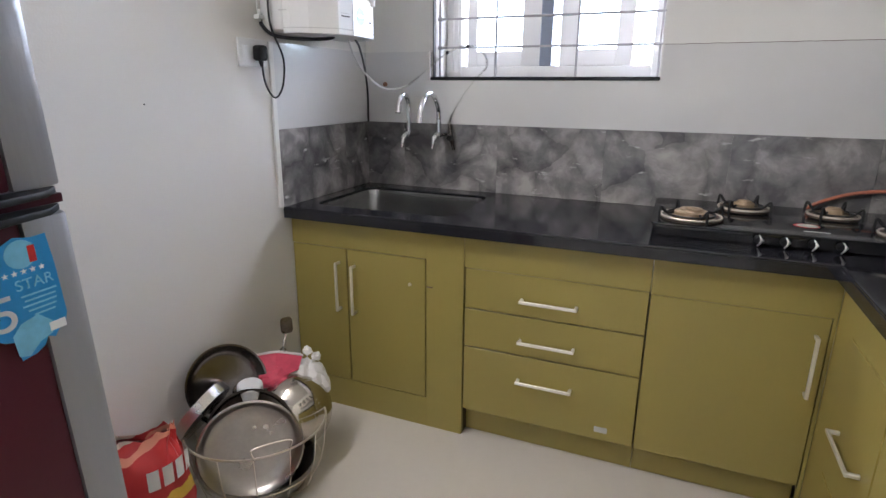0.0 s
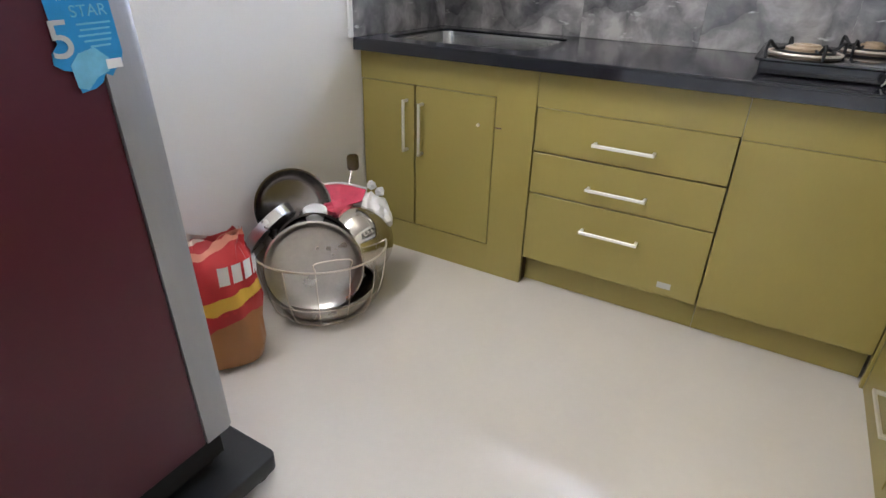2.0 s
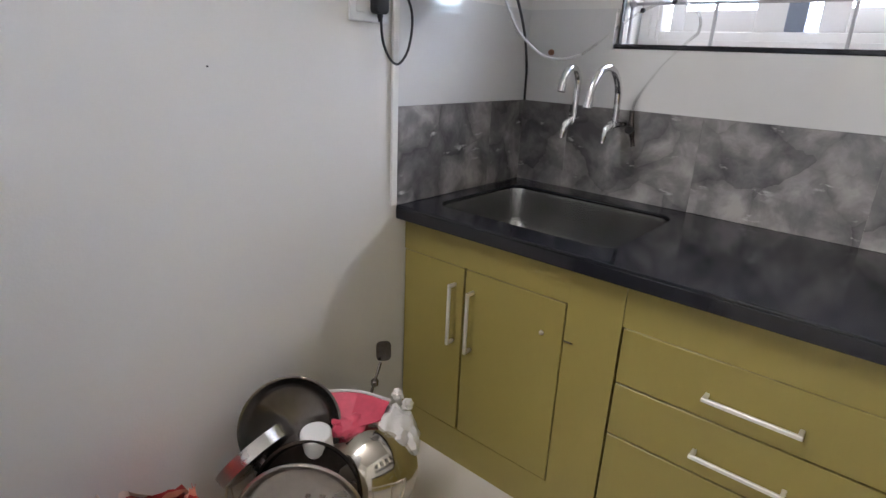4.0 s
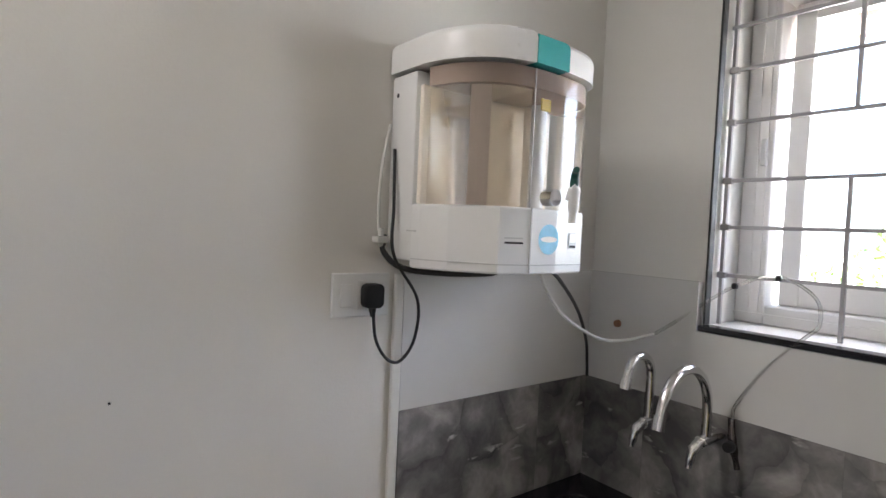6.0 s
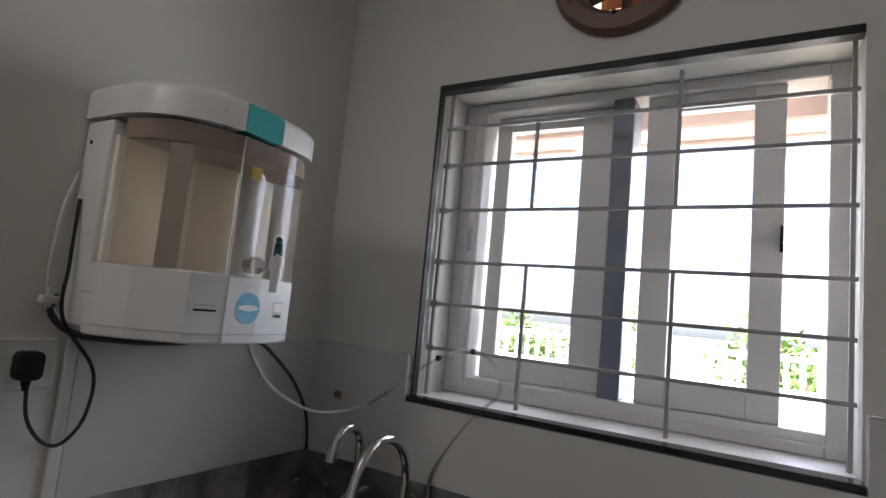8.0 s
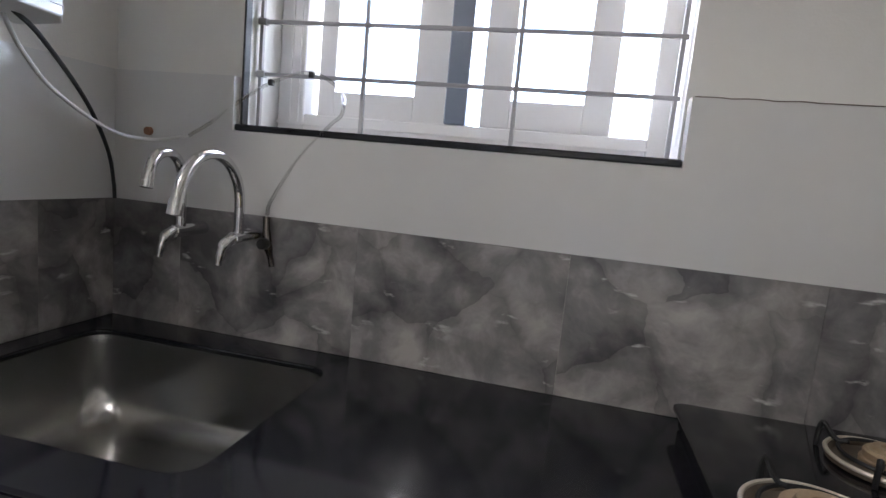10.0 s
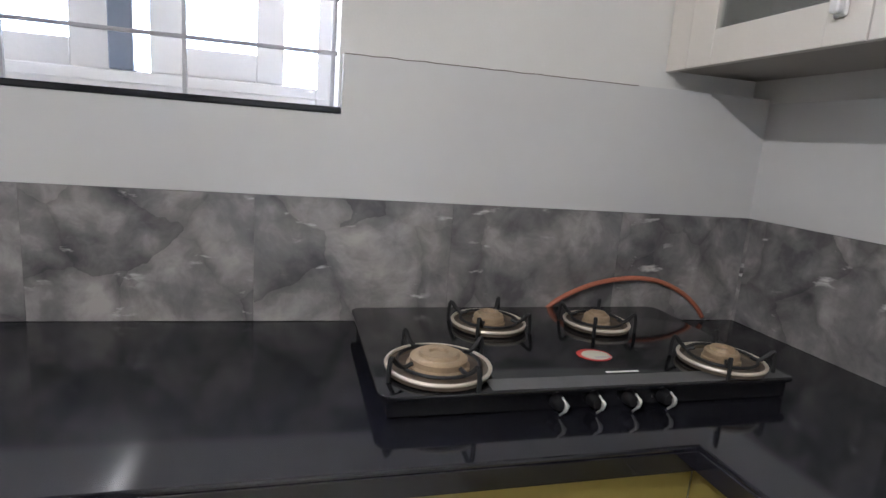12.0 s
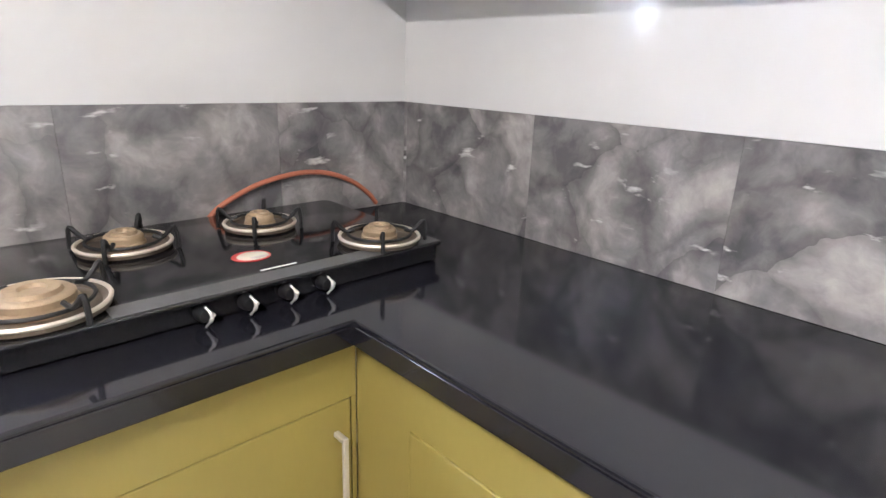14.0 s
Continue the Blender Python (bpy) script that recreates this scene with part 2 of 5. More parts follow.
M_HOBSTRIP = pbr("grey_hob_strip", (0.11, 0.11, 0.11), 0.25, var=0.1)
M_BRASS = pbr("worn_brass", (0.42, 0.31, 0.20), 0.55, 0.4, var=0.25, scale=25, fine=180, bump=0.05)
M_DRIP = pbr("stained_drip_pan", (0.22, 0.175, 0.13), 0.42, 0.5, var=0.25, scale=30, fine=160, bump=0.03, tint=(0.06, 0.042, 0.03))
M_RIM = pbr("worn_steel_rim", (0.74, 0.67, 0.57), 0.38, 0.5, var=0.1, scale=30)
M_IRON = pbr("black_iron", (0.012, 0.012, 0.012), 0.55, var=0.3, bump=0.08)
M_ORANGE = pbr("orange_rubber", (0.46, 0.15, 0.085), 0.5, var=0.12, scale=20)
M_GRILLE = pbr("grille_paint", (0.36, 0.35, 0.36), 0.5, var=0.12, scale=20)
M_UPVC = pbr("white_window_frame", (0.72, 0.71, 0.70), 0.4, var=0.04, scale=4)
M_BLUEUP = pbr("shaded_frame_blue", (0.17, 0.20, 0.26), 0.4, var=0.06)
M_CUPB = pbr("white_cupboard_paint", (0.72, 0.68, 0.62), 0.4, var=0.03, scale=3, fine=90, bump=0.01)
M_CUPU = pbr("shaded_cupboard_board", (0.40, 0.37, 0.33), 0.6, var=0.06, scale=4)
M_SOOT = pbr("brown_fan_plastic", (0.15, 0.085, 0.06), 0.5, var=0.2, scale=12)
M_AMBER = pbr("amber_shutter", (0.75, 0.28, 0.08), 0.45, var=0.2, scale=16)
M_PINK = pbr("pink_print", (0.62, 0.07, 0.12), 0.4, var=0.2, scale=30)
M_BAG = pbr("white_polythene", (0.72, 0.70, 0.68), 0.35, var=0.08, scale=20, fine=60, bump=0.1)
M_ATTA = banded("printed_flour_bag", [(0, (0.36, 0.155, 0.045)), (0.19, (0.48, 0.03, 0.03)), (0.245, (0.75, 0.46, 0.05)), (0.295, (0.52, 0.03, 0.03)), (0.43, (0.74, 0.30, 0.20)), (0.452, (0.55, 0.05, 0.05)), (0.475, (0.78, 0.66, 0.56))])
M_GROUND = pbr("dry_ground", (0.22, 0.19, 0.13), 0.9, var=0.2, scale=0.4, fine=6, bump=0.2)
M_LEAF = pbr("leaves", (0.10, 0.19, 0.035), 0.6, var=0.35, scale=3, bump=0)
M_BARK = pbr("bark", (0.12, 0.08, 0.05), 0.9, var=0.25, scale=8, bump=0.3)
M_LIME = pbr("lime_wash", (0.72, 0.71, 0.68), 0.8, var=0.06, scale=1.5)
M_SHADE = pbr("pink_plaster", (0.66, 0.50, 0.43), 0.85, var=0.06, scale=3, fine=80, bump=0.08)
M_TUBE = pbr("lit_tube_glass", (0.85, 0.85, 0.83), 0.3, var=0.02)
M_TUBE.node_tree.nodes["Principled BSDF"].inputs["Emission Color"].default_value = (1.0, 0.965, 0.91, 1)
M_TUBE.node_tree.nodes["Principled BSDF"].inputs["Emission Strength"].default_value = 1.5
M_JOINT = pbr("dark_joint", (0.17, 0.14, 0.12), 0.9, var=0.2, scale=30)
M_RUST = pbr("rust_stain", (0.30, 0.15, 0.09), 0.8, var=0.3, scale=40)

# ---------------------------------------------------------------- builders


def part(name, bm, material, parent=None, label="", smooth=False, kind=""):
    """Links a bmesh, given in world metres, as one mesh under a thing or a part."""
    me = bpy.data.meshes.new(name)
    bmesh.ops.recalc_face_normals(bm, faces=bm.faces)
    bm.to_mesh(me)
    bm.free()
    me.materials.append(material)
    if smooth:
        for f in me.polygons:
            f.use_smooth = True
        me.set_sharp_from_angle(angle=radians(38))
    ob = new(name, me)
    if parent is not None:
        ob.parent = parent
        if parent.type == "EMPTY":
            ob.matrix_parent_inverse = Matrix.Translation(-parent.location)
    return tagged(ob, label, kind=kind)


def thing(name, at, label, category, group="", kind=""):
    ob = new(name)
    ob.empty_display_size = 0.05
    ob.location = at
    return tagged(ob, label, category, group, kind)


def boxes(*spans, bevel=0.0, seg=1):
    """One bmesh of boxes given as x0, x1, y0, y1, z0, z1."""
    bm = bmesh.new()
    for x0, x1, y0, y1, z0, z1 in spans:
        r = bmesh.ops.create_cube(bm, size=1)
        for v in r["verts"]:
            v.co = (x0 + (v.co.x + 0.5) * (x1 - x0), y0 + (v.co.y + 0.5) * (y1 - y0), z0 + (v.co.z + 0.5) * (z1 - z0))
    if bevel:
        bmesh.ops.bevel(bm, geom=bm.edges[:], offset=bevel, segments=seg, affect="EDGES", profile=0.5)
    return bm


def lathe(profile, m=None, seg=32):
    """Turns radius, height pairs about z, then moves by m."""
    bm = bmesh.new()
    rings = []
    for r, z in profile:
        if r < 1e-5:
            rings.append([bm.verts.new((0, 0, z))])
        else:
            rings.append([bm.verts.new((r * math.cos(2 * math.pi * i / seg), r * math.sin(2 * math.pi * i / seg), z)) for i in range(seg)])
    for a, b in zip(rings, rings[1:]):
        for i in range(seg):
            j = (i + 1) % seg
            if len(a) == 1 and len(b) == 1:
                continue
            if len(a) == 1:
                bm.faces.new((a[0], b[i], b[j]))
            elif len(b) == 1:
                bm.faces.new((a[i], a[j], b[0]))
            else:
                bm.faces.new((a[i], a[j], b[j], b[i]))
    if m is not None:
        bm.transform(m)
    return bm


def smooth_line(pts, steps=8, closed=False):
    """Catmull-Rom through the points."""
    p = [Vector(q) for q in pts]
    if closed:
        p = [p[-1]] + p + [p[0], p[1]]
    else:
        p = [p[0] * 2 - p[1]] + p + [p[-1] * 2 - p[-2]]
    out = []
    for a, b, c, d in zip(p, p[1:], p[2:], p[3:]):
        for k in range(steps):
            t = k / steps
            out.append(0.5 * (2 * b + (c - a) * t + (2 * a - 5 * b + 4 * c - d) * t * t + (3 * b - a - 3 * c + d) * t ** 3))
    if not closed:
        out.append(p[-2])
    return out


def tube(pts, r, seg=8, steps=8, closed=False, bm=None, raw=False):
    """A round bar along a smooth line."""
    line = [Vector(q) for q in pts] if raw else smooth_line(pts, steps, closed)
    bm = bm or bmesh.new()
    rings, side = [], None
    for i, q in enumerate(line):
        a = line[i - 1] if (i or closed) else line[0]
        b = line[(i + 1) % len(line)] if (closed or i < len(line) - 1) else line[-1]
        d = (b - a).normalized()
        if side is None:
            side = d.orthogonal().normalized()
        side = (side - d * side.dot(d)).normalized()
        up = d.cross(side)
        rr = r[min(len(r) - 1, int(i * len(r) / len(line)))] if isinstance(r, (list, tuple)) else r
        rings.append([bm.verts.new(q + (side * math.cos(2 * math.pi * k / seg) + up * math.sin(2 * math.pi * k / seg)) * rr) for k in range(seg)])
    pairs = list(zip(rings, rings[1:])) + ([(rings[-1], rings[0])] if closed else [])
    for a, b in pairs:
        for k in range(seg):
            bm.faces.new((a[k], a[(k + 1) % seg], b[(k + 1) % seg], b[k]))
    if not closed:
        bm.faces.new(rings[0][::-1])
        bm.faces.new(rings[-1])
    return bm


def prism(outline, z0, z1, holes=(), bevel=0.0):
    """A plate from an outline in x, y with holes, from z0 to z1."""
    bm = bmesh.new()
    edges = []
    for loop in (outline, *holes):
        v = [bm.verts.new((x, y, z0)) for x, y in loop]
        edges += [bm.edges.new((v[i], v[(i + 1) % len(v)])) for i in range(len(v))]
    made = bmesh.ops.triangle_fill(bm, edges=edges, use_beauty=True, use_dissolve=True)
    faces = [g for g in made["geom"] if isinstance(g, bmesh.types.BMFace)]
    up = bmesh.ops.extrude_face_region(bm, geom=faces)
    top = [g for g in up["geom"] if isinstance(g, bmesh.types.BMVert)]
    bmesh.ops.translate(bm, verts=top, vec=(0, 0, z1 - z0))
    bmesh.ops.recalc_face_normals(bm, faces=bm.faces)
    if bevel:
        rim = [e for e in bm.edges if e.calc_face_angle(0) > radians(50) and abs(e.verts[0].co.z - e.verts[1].co.z) < 1e-6]
        bmesh.ops.bevel(bm, geom=rim, offset=bevel, segments=2, affect="EDGES", profile=0.5)
    return bm


def rounded(x0, x1, y0, y1, r, n=5):
    out = []
    for cx, cy, a in ((x1 - r, y1 - r, 0), (x0 + r, y1 - r, 90), (x0 + r, y0 + r, 180), (x1 - r, y0 + r, 270)):
        for k in range(n + 1):
            t = radians(a + 90 * k / n)
            out.append((cx + r * math.cos(t), cy + r * math.sin(t)))
    return out


def wall_sheet(name, bm, material, label):
    return tagged(part(name, bm, material), label, "wall", kind="structure")


def letters(name, text, size, m, material, parent, thick=0.0006):
    """Built-in font, made a mesh at the pose m."""
    cu = bpy.data.curves.new(name, "FONT")
    cu.body, cu.size, cu.align_x, cu.align_y, cu.extrude = text, size, "CENTER", "CENTER", thick
    tmp = bpy.data.objects.new(name, cu)
    me = bpy.data.meshes.new_from_object(tmp)
    bpy.data.objects.remove(tmp)
    bpy.data.curves.remove(cu)
    me.transform(m)
    me.materials.append(material)
    ob = new(name, me)
    ob.parent = parent
    return ob

# ---------------------------------------------------------------- room shell
W, D, H = 2.478, -3.6, 2.95
ZT, ZS, ZW = 0.86, 1.16, 1.475        # worktop, top of stone tiles, top of white tiles

tagged(part("floor", boxes((-0.2, W + 0.2, D - 0.2, 0.2, -0.12, 0)), M_FLOOR), "polished beige vitrified floor, faintly mirroring the window", "floor", kind="structure")
tagged(part("ceiling", boxes((-0.2, W + 0.2, D - 0.2, 0.2, H, H + 0.15)), M_CEIL), "plain off-white painted ceiling", "ceiling", kind="structure")
wall_sheet("wall_left", boxes((-0.2, 0, D - 0.2, 0.2, 0, H)), M_WALL, "warm off-white painted plaster wall")
wall_sheet("wall_right", boxes((W, W + 0.2, D - 0.2, 0.2, 0, H)), M_WALLB, "off-white painted plaster wall above tiles")
wall_sheet("wall_behind", boxes((0, 0.15, D - 0.2, D, 0, H), (2.33, W, D - 0.2, D, 0, H), (0.15, 2.33, D - 0.2, D, 2.3, H)), M_WALL, "unseen off-white wall with a wide opening added for fill light")

# unseen hall, added to keep outside light out and hold the fill lamps
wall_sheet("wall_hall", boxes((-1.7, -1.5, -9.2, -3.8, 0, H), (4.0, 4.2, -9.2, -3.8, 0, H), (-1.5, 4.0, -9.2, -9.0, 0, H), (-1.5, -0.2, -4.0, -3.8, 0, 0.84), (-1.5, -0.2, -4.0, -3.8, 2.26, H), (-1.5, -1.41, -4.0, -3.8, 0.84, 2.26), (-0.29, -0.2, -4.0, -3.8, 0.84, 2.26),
                        (W + 0.2, 4.0, -4.0, -3.8, 0, 0.84), (W + 0.2, 4.0, -4.0, -3.8, 2.26, H), (W + 0.2, 2.69, -4.0, -3.8, 0.84, 2.26), (3.91, 4.0, -4.0, -3.8, 0.84, 2.26)), M_WALL, "unseen off-white hall walls, added with two openings for fill lamps")
tagged(part("floor_hall", boxes((-1.7, 4.2, -9.2, -3.8, -0.12, 0)), M_FLOOR), "polished beige floor of the added unseen hall", "floor", kind="structure")
tagged(part("ceiling_hall", boxes((-1.7, 4.2, -9.2, -3.8, H, H + 0.15)), M_CEIL), "plain off-white ceiling of the added unseen hall", "ceiling", kind="structure")

FX, FZ, FR = 0.845, 2.465, 0.135
hole = [(FX + FR * math.cos(2 * math.pi * k / 32), FZ + FR * math.sin(2 * math.pi * k / 32)) for k in range(32)]
WX0, WX1, WZ0, WZ1 = 0.347, 1.32, 1.352, 2.232
SKEW = 0.0227        # of the tiling along the back wall, metres a metre
bm = prism([(0, 0), (W, 0), (W, H), (0, H)], 0, 0.27, holes=[[(WX0, WZ0), (WX1, WZ0), (WX1, WZ1), (WX0, WZ1)], hole])
bm.transform(Matrix(((1, 0, 0, 0), (0, 0, 1, 0), (0, 1, 0, 0), (0, 0, 0, 1))))
wall_back = wall_sheet("wall_back", bm, M_WALLB, "off-white plaster wall with a barred window and a round fan opening")

tl = thing("tube_lamp", (0, -2.05, 2.72), "white batten tube lamp lit on the wall near the ceiling", "lamp")
part("batten", boxes((0.0, 0.035, -2.67, -1.43, 2.70, 2.745), bevel=0.004), M_WPLAS, tl)
for y in (-2.655, -1.465):
    part("end_cap", boxes((0.035, 0.075, y, y + 0.02, 2.705, 2.74), bevel=0.004), M_WPLAS, tl)
part("tube", tube([(0.058, -2.634, 2.722), (0.058, -1.466, 2.722)], 0.013, 12, 2), M_TUBE, tl, "glowing white glass tube", smooth=True)

# ---------------------------------------------------------------- outside
tagged(part("ground", boxes((-800, 800, -800, 800, -3.4, -3.2)), M_GROUND), "dry earth seen beyond the window", "ground", kind="structure")


def balustrade():
    t = thing("terrace_balustrade", (0, 10.7, -3.2), "white lime-washed balustrade on a neighbouring terrace", "balustrade")
    part("wall", boxes((-9, 9, 10.6, 14, -3.2, 0.55)), M_LIME, t)
    part("coping", boxes((-9, 9, 10.6, 10.8, 1.26, 1.36), bevel=0.02), M_LIME, t)
    part("plinth", boxes((-9, 9, 10.58, 10.82, 0.55, 0.66), bevel=0.02), M_LIME, t)
    first = None
    for k in range(72):
        x = -8.9 + k * 0.25
        if first is None:
            first = part("baluster", lathe([(0.05, 0), (0.05, 0.05), (0.03, 0.12), (0.06, 0.26), (0.03, 0.42), (0.05, 0.55), (0.05, 0.6)], None, 8), M_LIME, t)
            first.location = (x, 10.7, 0.66)
        else:
            o = new("baluster", first.data)
            o.parent, o.matrix_parent_inverse, o.location = t, first.matrix_parent_inverse, (x, 10.7, 0.66)


balustrade()


def tree(x, y, height, spread, seed, group):
    rnd = random.Random(seed)
    t = thing("tree", (x, y, -3.2), "leafy green tree standing beyond the terrace", "tree", group)
    trunk = tube([(x, y, -3.2), (x + 0.1, y, -1.5), (x - 0.05, y + 0.1, height - spread)], [0.22, 0.17, 0.12], 8)
    for k in range(6):
        a = k * 1.05 + rnd.random()
        tube([(x, y, height - spread * 1.4), (x + math.cos(a) * spread * 0.5, y + math.sin(a) * spread * 0.5, height - spread * 0.7), (x + math.cos(a) * spread * 0.8, y + math.sin(a) * spread * 0.8, height - spread * 0.3)], [0.08, 0.05, 0.03], 6, bm=trunk)
    part("trunk", trunk, M_BARK, t)
    bm = bmesh.new()
    cl = [(Vector((rnd.gauss(0, 0.45), rnd.gauss(0, 0.45), rnd.gauss(0, 0.35))) * spread, rnd.uniform(0.25, 0.5) * spread) for _ in range(16)]
    for k in range(1500):
        c, r = rnd.choice(cl)
        v = Vector((rnd.gauss(0, 1), rnd.gauss(0, 1), rnd.gauss(0, 1))).normalized() * r * rnd.uniform(0.6, 1.05)
        p = Vector((x, y, height - spread * 0.5)) + c + v
        a, b = Vector((rnd.gauss(0, 1), rnd.gauss(0, 1), rnd.gauss(0, 1))).normalized() * 0.16, Vector((rnd.gauss(0, 1), rnd.gauss(0, 1), rnd.gauss(0, 1))).normalized() * 0.09
        bm.faces.new([bm.verts.new(p + s) for s in (-a, b, a, -b)])
    part("crown", bm, M_LEAF, t)


for k, (x, y, h, s) in enumerate([(-9, 24, 0.9, 2.4), (-4.5, 26, 1.0, 2.8), (-13, 23, 0.8, 2.2), (1.5, 19, 1.0, 2.3), (3.4, 17, 1.2, 2.0), (8, 22, 1.2, 2.6)]):
    tree(x, y, h, s, k + 1, "trees beyond the terrace")

# pink strip set on the camera's sight line past the pane tops
shade_slab = thing("sunshade", (0.84, 0.272, 2.145), "pinkish plastered strip outside over the window, placed to fit the camera's view", "sunshade")
part("slab", boxes((-0.1, 1.75, 0.272, 0.42, 2.145, 2.215), bevel=0.006), M_SHADE, shade_slab)
part("drip_edge", boxes((-0.1, 1.75, 0.388, 0.417, 2.132, 2.1445), bevel=0.003), M_SHADE, shade_slab)

# ---------------------------------------------------------------- window
win = thing("window_1", (0.83, 0.1, WZ0), "white sliding window behind a painted iron grille", "window", kind="structure")
part("surround", boxes((WX0 + 0.001, WX0 + 0.007, -0.006, 0.02, WZ0 + 0.0155, WZ1 - 0.0205), bevel=0.002), M_IRON, win, "dark painted edge strip")
part("surround", boxes((WX0 + 0.001, WX1 - 0.001, -0.006, 0.03, WZ1 - 0.02, WZ1 - 0.001), bevel=0.002), M_IRON, win, "dark painted edge strip")
part("window_sill", boxes((WX0 + 0.001, WX1 - 0.001, 0.0185, 0.269, WZ0, WZ0 + 0.0148), bevel=0.002), M_UPVC, win, "pale sill board")
sill_bm = boxes((WX0 - 0.004, WX1 + 0.004, -0.014, 0.018, WZ0, WZ0 + 0.015), bevel=0.003)
for v in sill_bm.verts:
    v.co.y -= SKEW * v.co.x if v.co.y < 0 else 0
part("sill_edge", sill_bm, M_GRAN, win, "dark granite sill edge")
x0, x1, z0, z1 = WX0 + 0.002, WX1 - 0.002, WZ0 + 0.0155, WZ1 - 0.002
YW = 0.16
for name, span in (("window_frame", (x0, 0.422, YW, YW + 0.1, z0, z1)), ("window_frame", (1.275, x1, YW, YW + 0.1, z0, z1)), ("window_frame", (0.4225, 1.2745, YW, YW + 0.1, z0, 1.417)), ("window_frame", (0.4225, 1.2745, YW, YW + 0.1, 2.2, z1))):
    part(name, boxes(span, bevel=0.003), M_UPVC, win)
for span in ((x0 + 0.03, x0 + 0.036, YW - 0.004, YW, z0 + 0.02, z1 - 0.02), (x0 + 0.055, x0 + 0.06, YW - 0.006, YW, z0 + 0.02, z1 - 0.02), (x0, x1, YW - 0.008, YW, z0 + 0.022, z0 + 0.029)):
    part("frame_bead", boxes(span), M_UPVC, win)
# this stile stands in shade, which is put into its blue-grey colour
part("mullion", boxes((0.798, 0.852, YW - 0.002, YW + 0.102, 1.4175, 2.1995), bevel=0.003), M_BLUEUP, win, "meeting stile, its shade put into the blue-grey")


def sash(xa, xb, wa, wb, y):
    s = part("sash", boxes((xa, xa + wa, y, y + 0.03, 1.418, 2.199), (xb - wb, xb, y, y + 0.03, 1.418, 2.199), (xa + wa, xb - wb, y, y + 0.03, 1.418, 1.485),
                           (xa + wa, xb - wb, y, y + 0.03, 2.154, 2.199), bevel=0.002), M_UPVC, win)
    g = part("pane", boxes((xa + wa - 0.004, xb - wb + 0.004, y + 0.012, y + 0.016, 1.482, 2.157)), M_GLASS, s)
    g.visible_shadow = False
    return s


sash(0.434, 0.797, 0.047, 0.097, YW + 0.055)
sb = sash(0.884, 1.193, 0.071, 0.066, YW + 0.015)
part("latch", boxes((1.185, 1.1925, YW + 0.003, YW + 0.0145, 1.80, 1.86), (1.187, 1.191, YW - 0.01, YW + 0.004, 1.82, 1.835), bevel=0.001), M_BLACK, sb, "small dark latch")
part("latch", boxes((0.395, 0.408, YW - 0.012, YW, 1.78, 1.85), bevel=0.002), M_GPLAS, win, "small grey latch")

grille = thing("window_grille", (0.83, 0.055, z0), "grey painted iron window grille of square bars", "window grille")
G = 0.0045
for z in (2.121, 2.012, 1.881, 1.734, 1.616, 1.494):
    part("bar", boxes((x0, x1, 0.055 - G, 0.055 + G, z - G, z + G), bevel=0.001), M_GRILLE, grille)
for x, a, b in ((0.628, 2.121, 1.881), (0.979, z1 - 0.02, 1.881), (0.626, 1.734, z0), (0.981, 1.734, z0), (x0 + 0.01, z1, z0), (x1 - 0.01, z1, z0)):
    part("bar", boxes((x - G, x + G, 0.0555 - G, 0.0565 + G, b, a), bevel=0.001), M_GRILLE, grille)
for z in (2.012, 1.881, 1.734, 1.616, 1.494):
    part("lug", boxes((x0 + 0.001, x0 + 0.024, 0.047, 0.063, z - 0.008, z + 0.008), bevel=0.002), M_GRILLE, grille)

# ---------------------------------------------------------------- exhaust fan over the window
fan = thing("exhaust_fan", (FX, 0, FZ), "round brown exhaust fan in the wall, amber glow put into its shutter's colour", "exhaust fan")
to_wall = Matrix.Translation((FX, 0, FZ)) @ Matrix.Rotation(radians(90), 4, "X")
part("ring", lathe([(0.128, -0.17), (0.172, -0.002), (0.176, 0.012), (0.165, 0.03), (0.13, 0.034), (0.112, 0.012), (0.112, -0.1), (0.128, -0.17)], to_wall, 40), M_SOOT, fan, smooth=True)
part("motor", lathe([(0, 0.022), (0.03, 0.02), (0.042, 0.004), (0.042, -0.06), (0, -0.06)], to_wall, 24), M_SOOT, fan, smooth=True)
for k in range(3):
    a = radians(90 + 120 * k)
    part("arm", tube([(FX + 0.04 * math.cos(a), -0.01, FZ + 0.04 * math.sin(a)), (FX + 0.15 * math.cos(a), -0.03, FZ + 0.15 * math.sin(a))], 0.006, 6, 3), M_SOOT, fan)
for k in range(5):
    bm = boxes((0.04, 0.108, -0.02, 0.02, -0.001, 0.001), bevel=0.0008)
    bm.transform(Matrix.Translation((FX, 0.055, FZ)) @ Matrix.Rotation(radians(72 * k + 20), 4, "Y") @ Matrix.Rotation(radians(28), 4, "X"))
    part("blade", bm, M_SOOT, fan)
# opaque slats: the amber glow of daylight is put into their colour
for k in range(7):
    z = FZ - 0.108 + k * 0.036
    half = math.sqrt(max(0.0001, 0.118 ** 2 - (z - FZ) ** 2))
    bm = boxes((FX - half, FX + half, 0.14, 0.144, z - 0.017, z + 0.017))
    bm.transform(Matrix.Translation((0, 0.06, 0)))
    part("shutter_slat", bm, M_AMBER, fan, "amber plastic slat")
part("bolt", lathe([(0, 0.008), (0.005, 0.006), (0.007, 0), (0, 0)], Matrix.Translation((0.835, -0.033, 2.338)) @ Matrix.Rotation(radians(90), 4, "X"), 10), M_IRON, fan)

# ---------------------------------------------------------------- cabinets
YF = -0.64


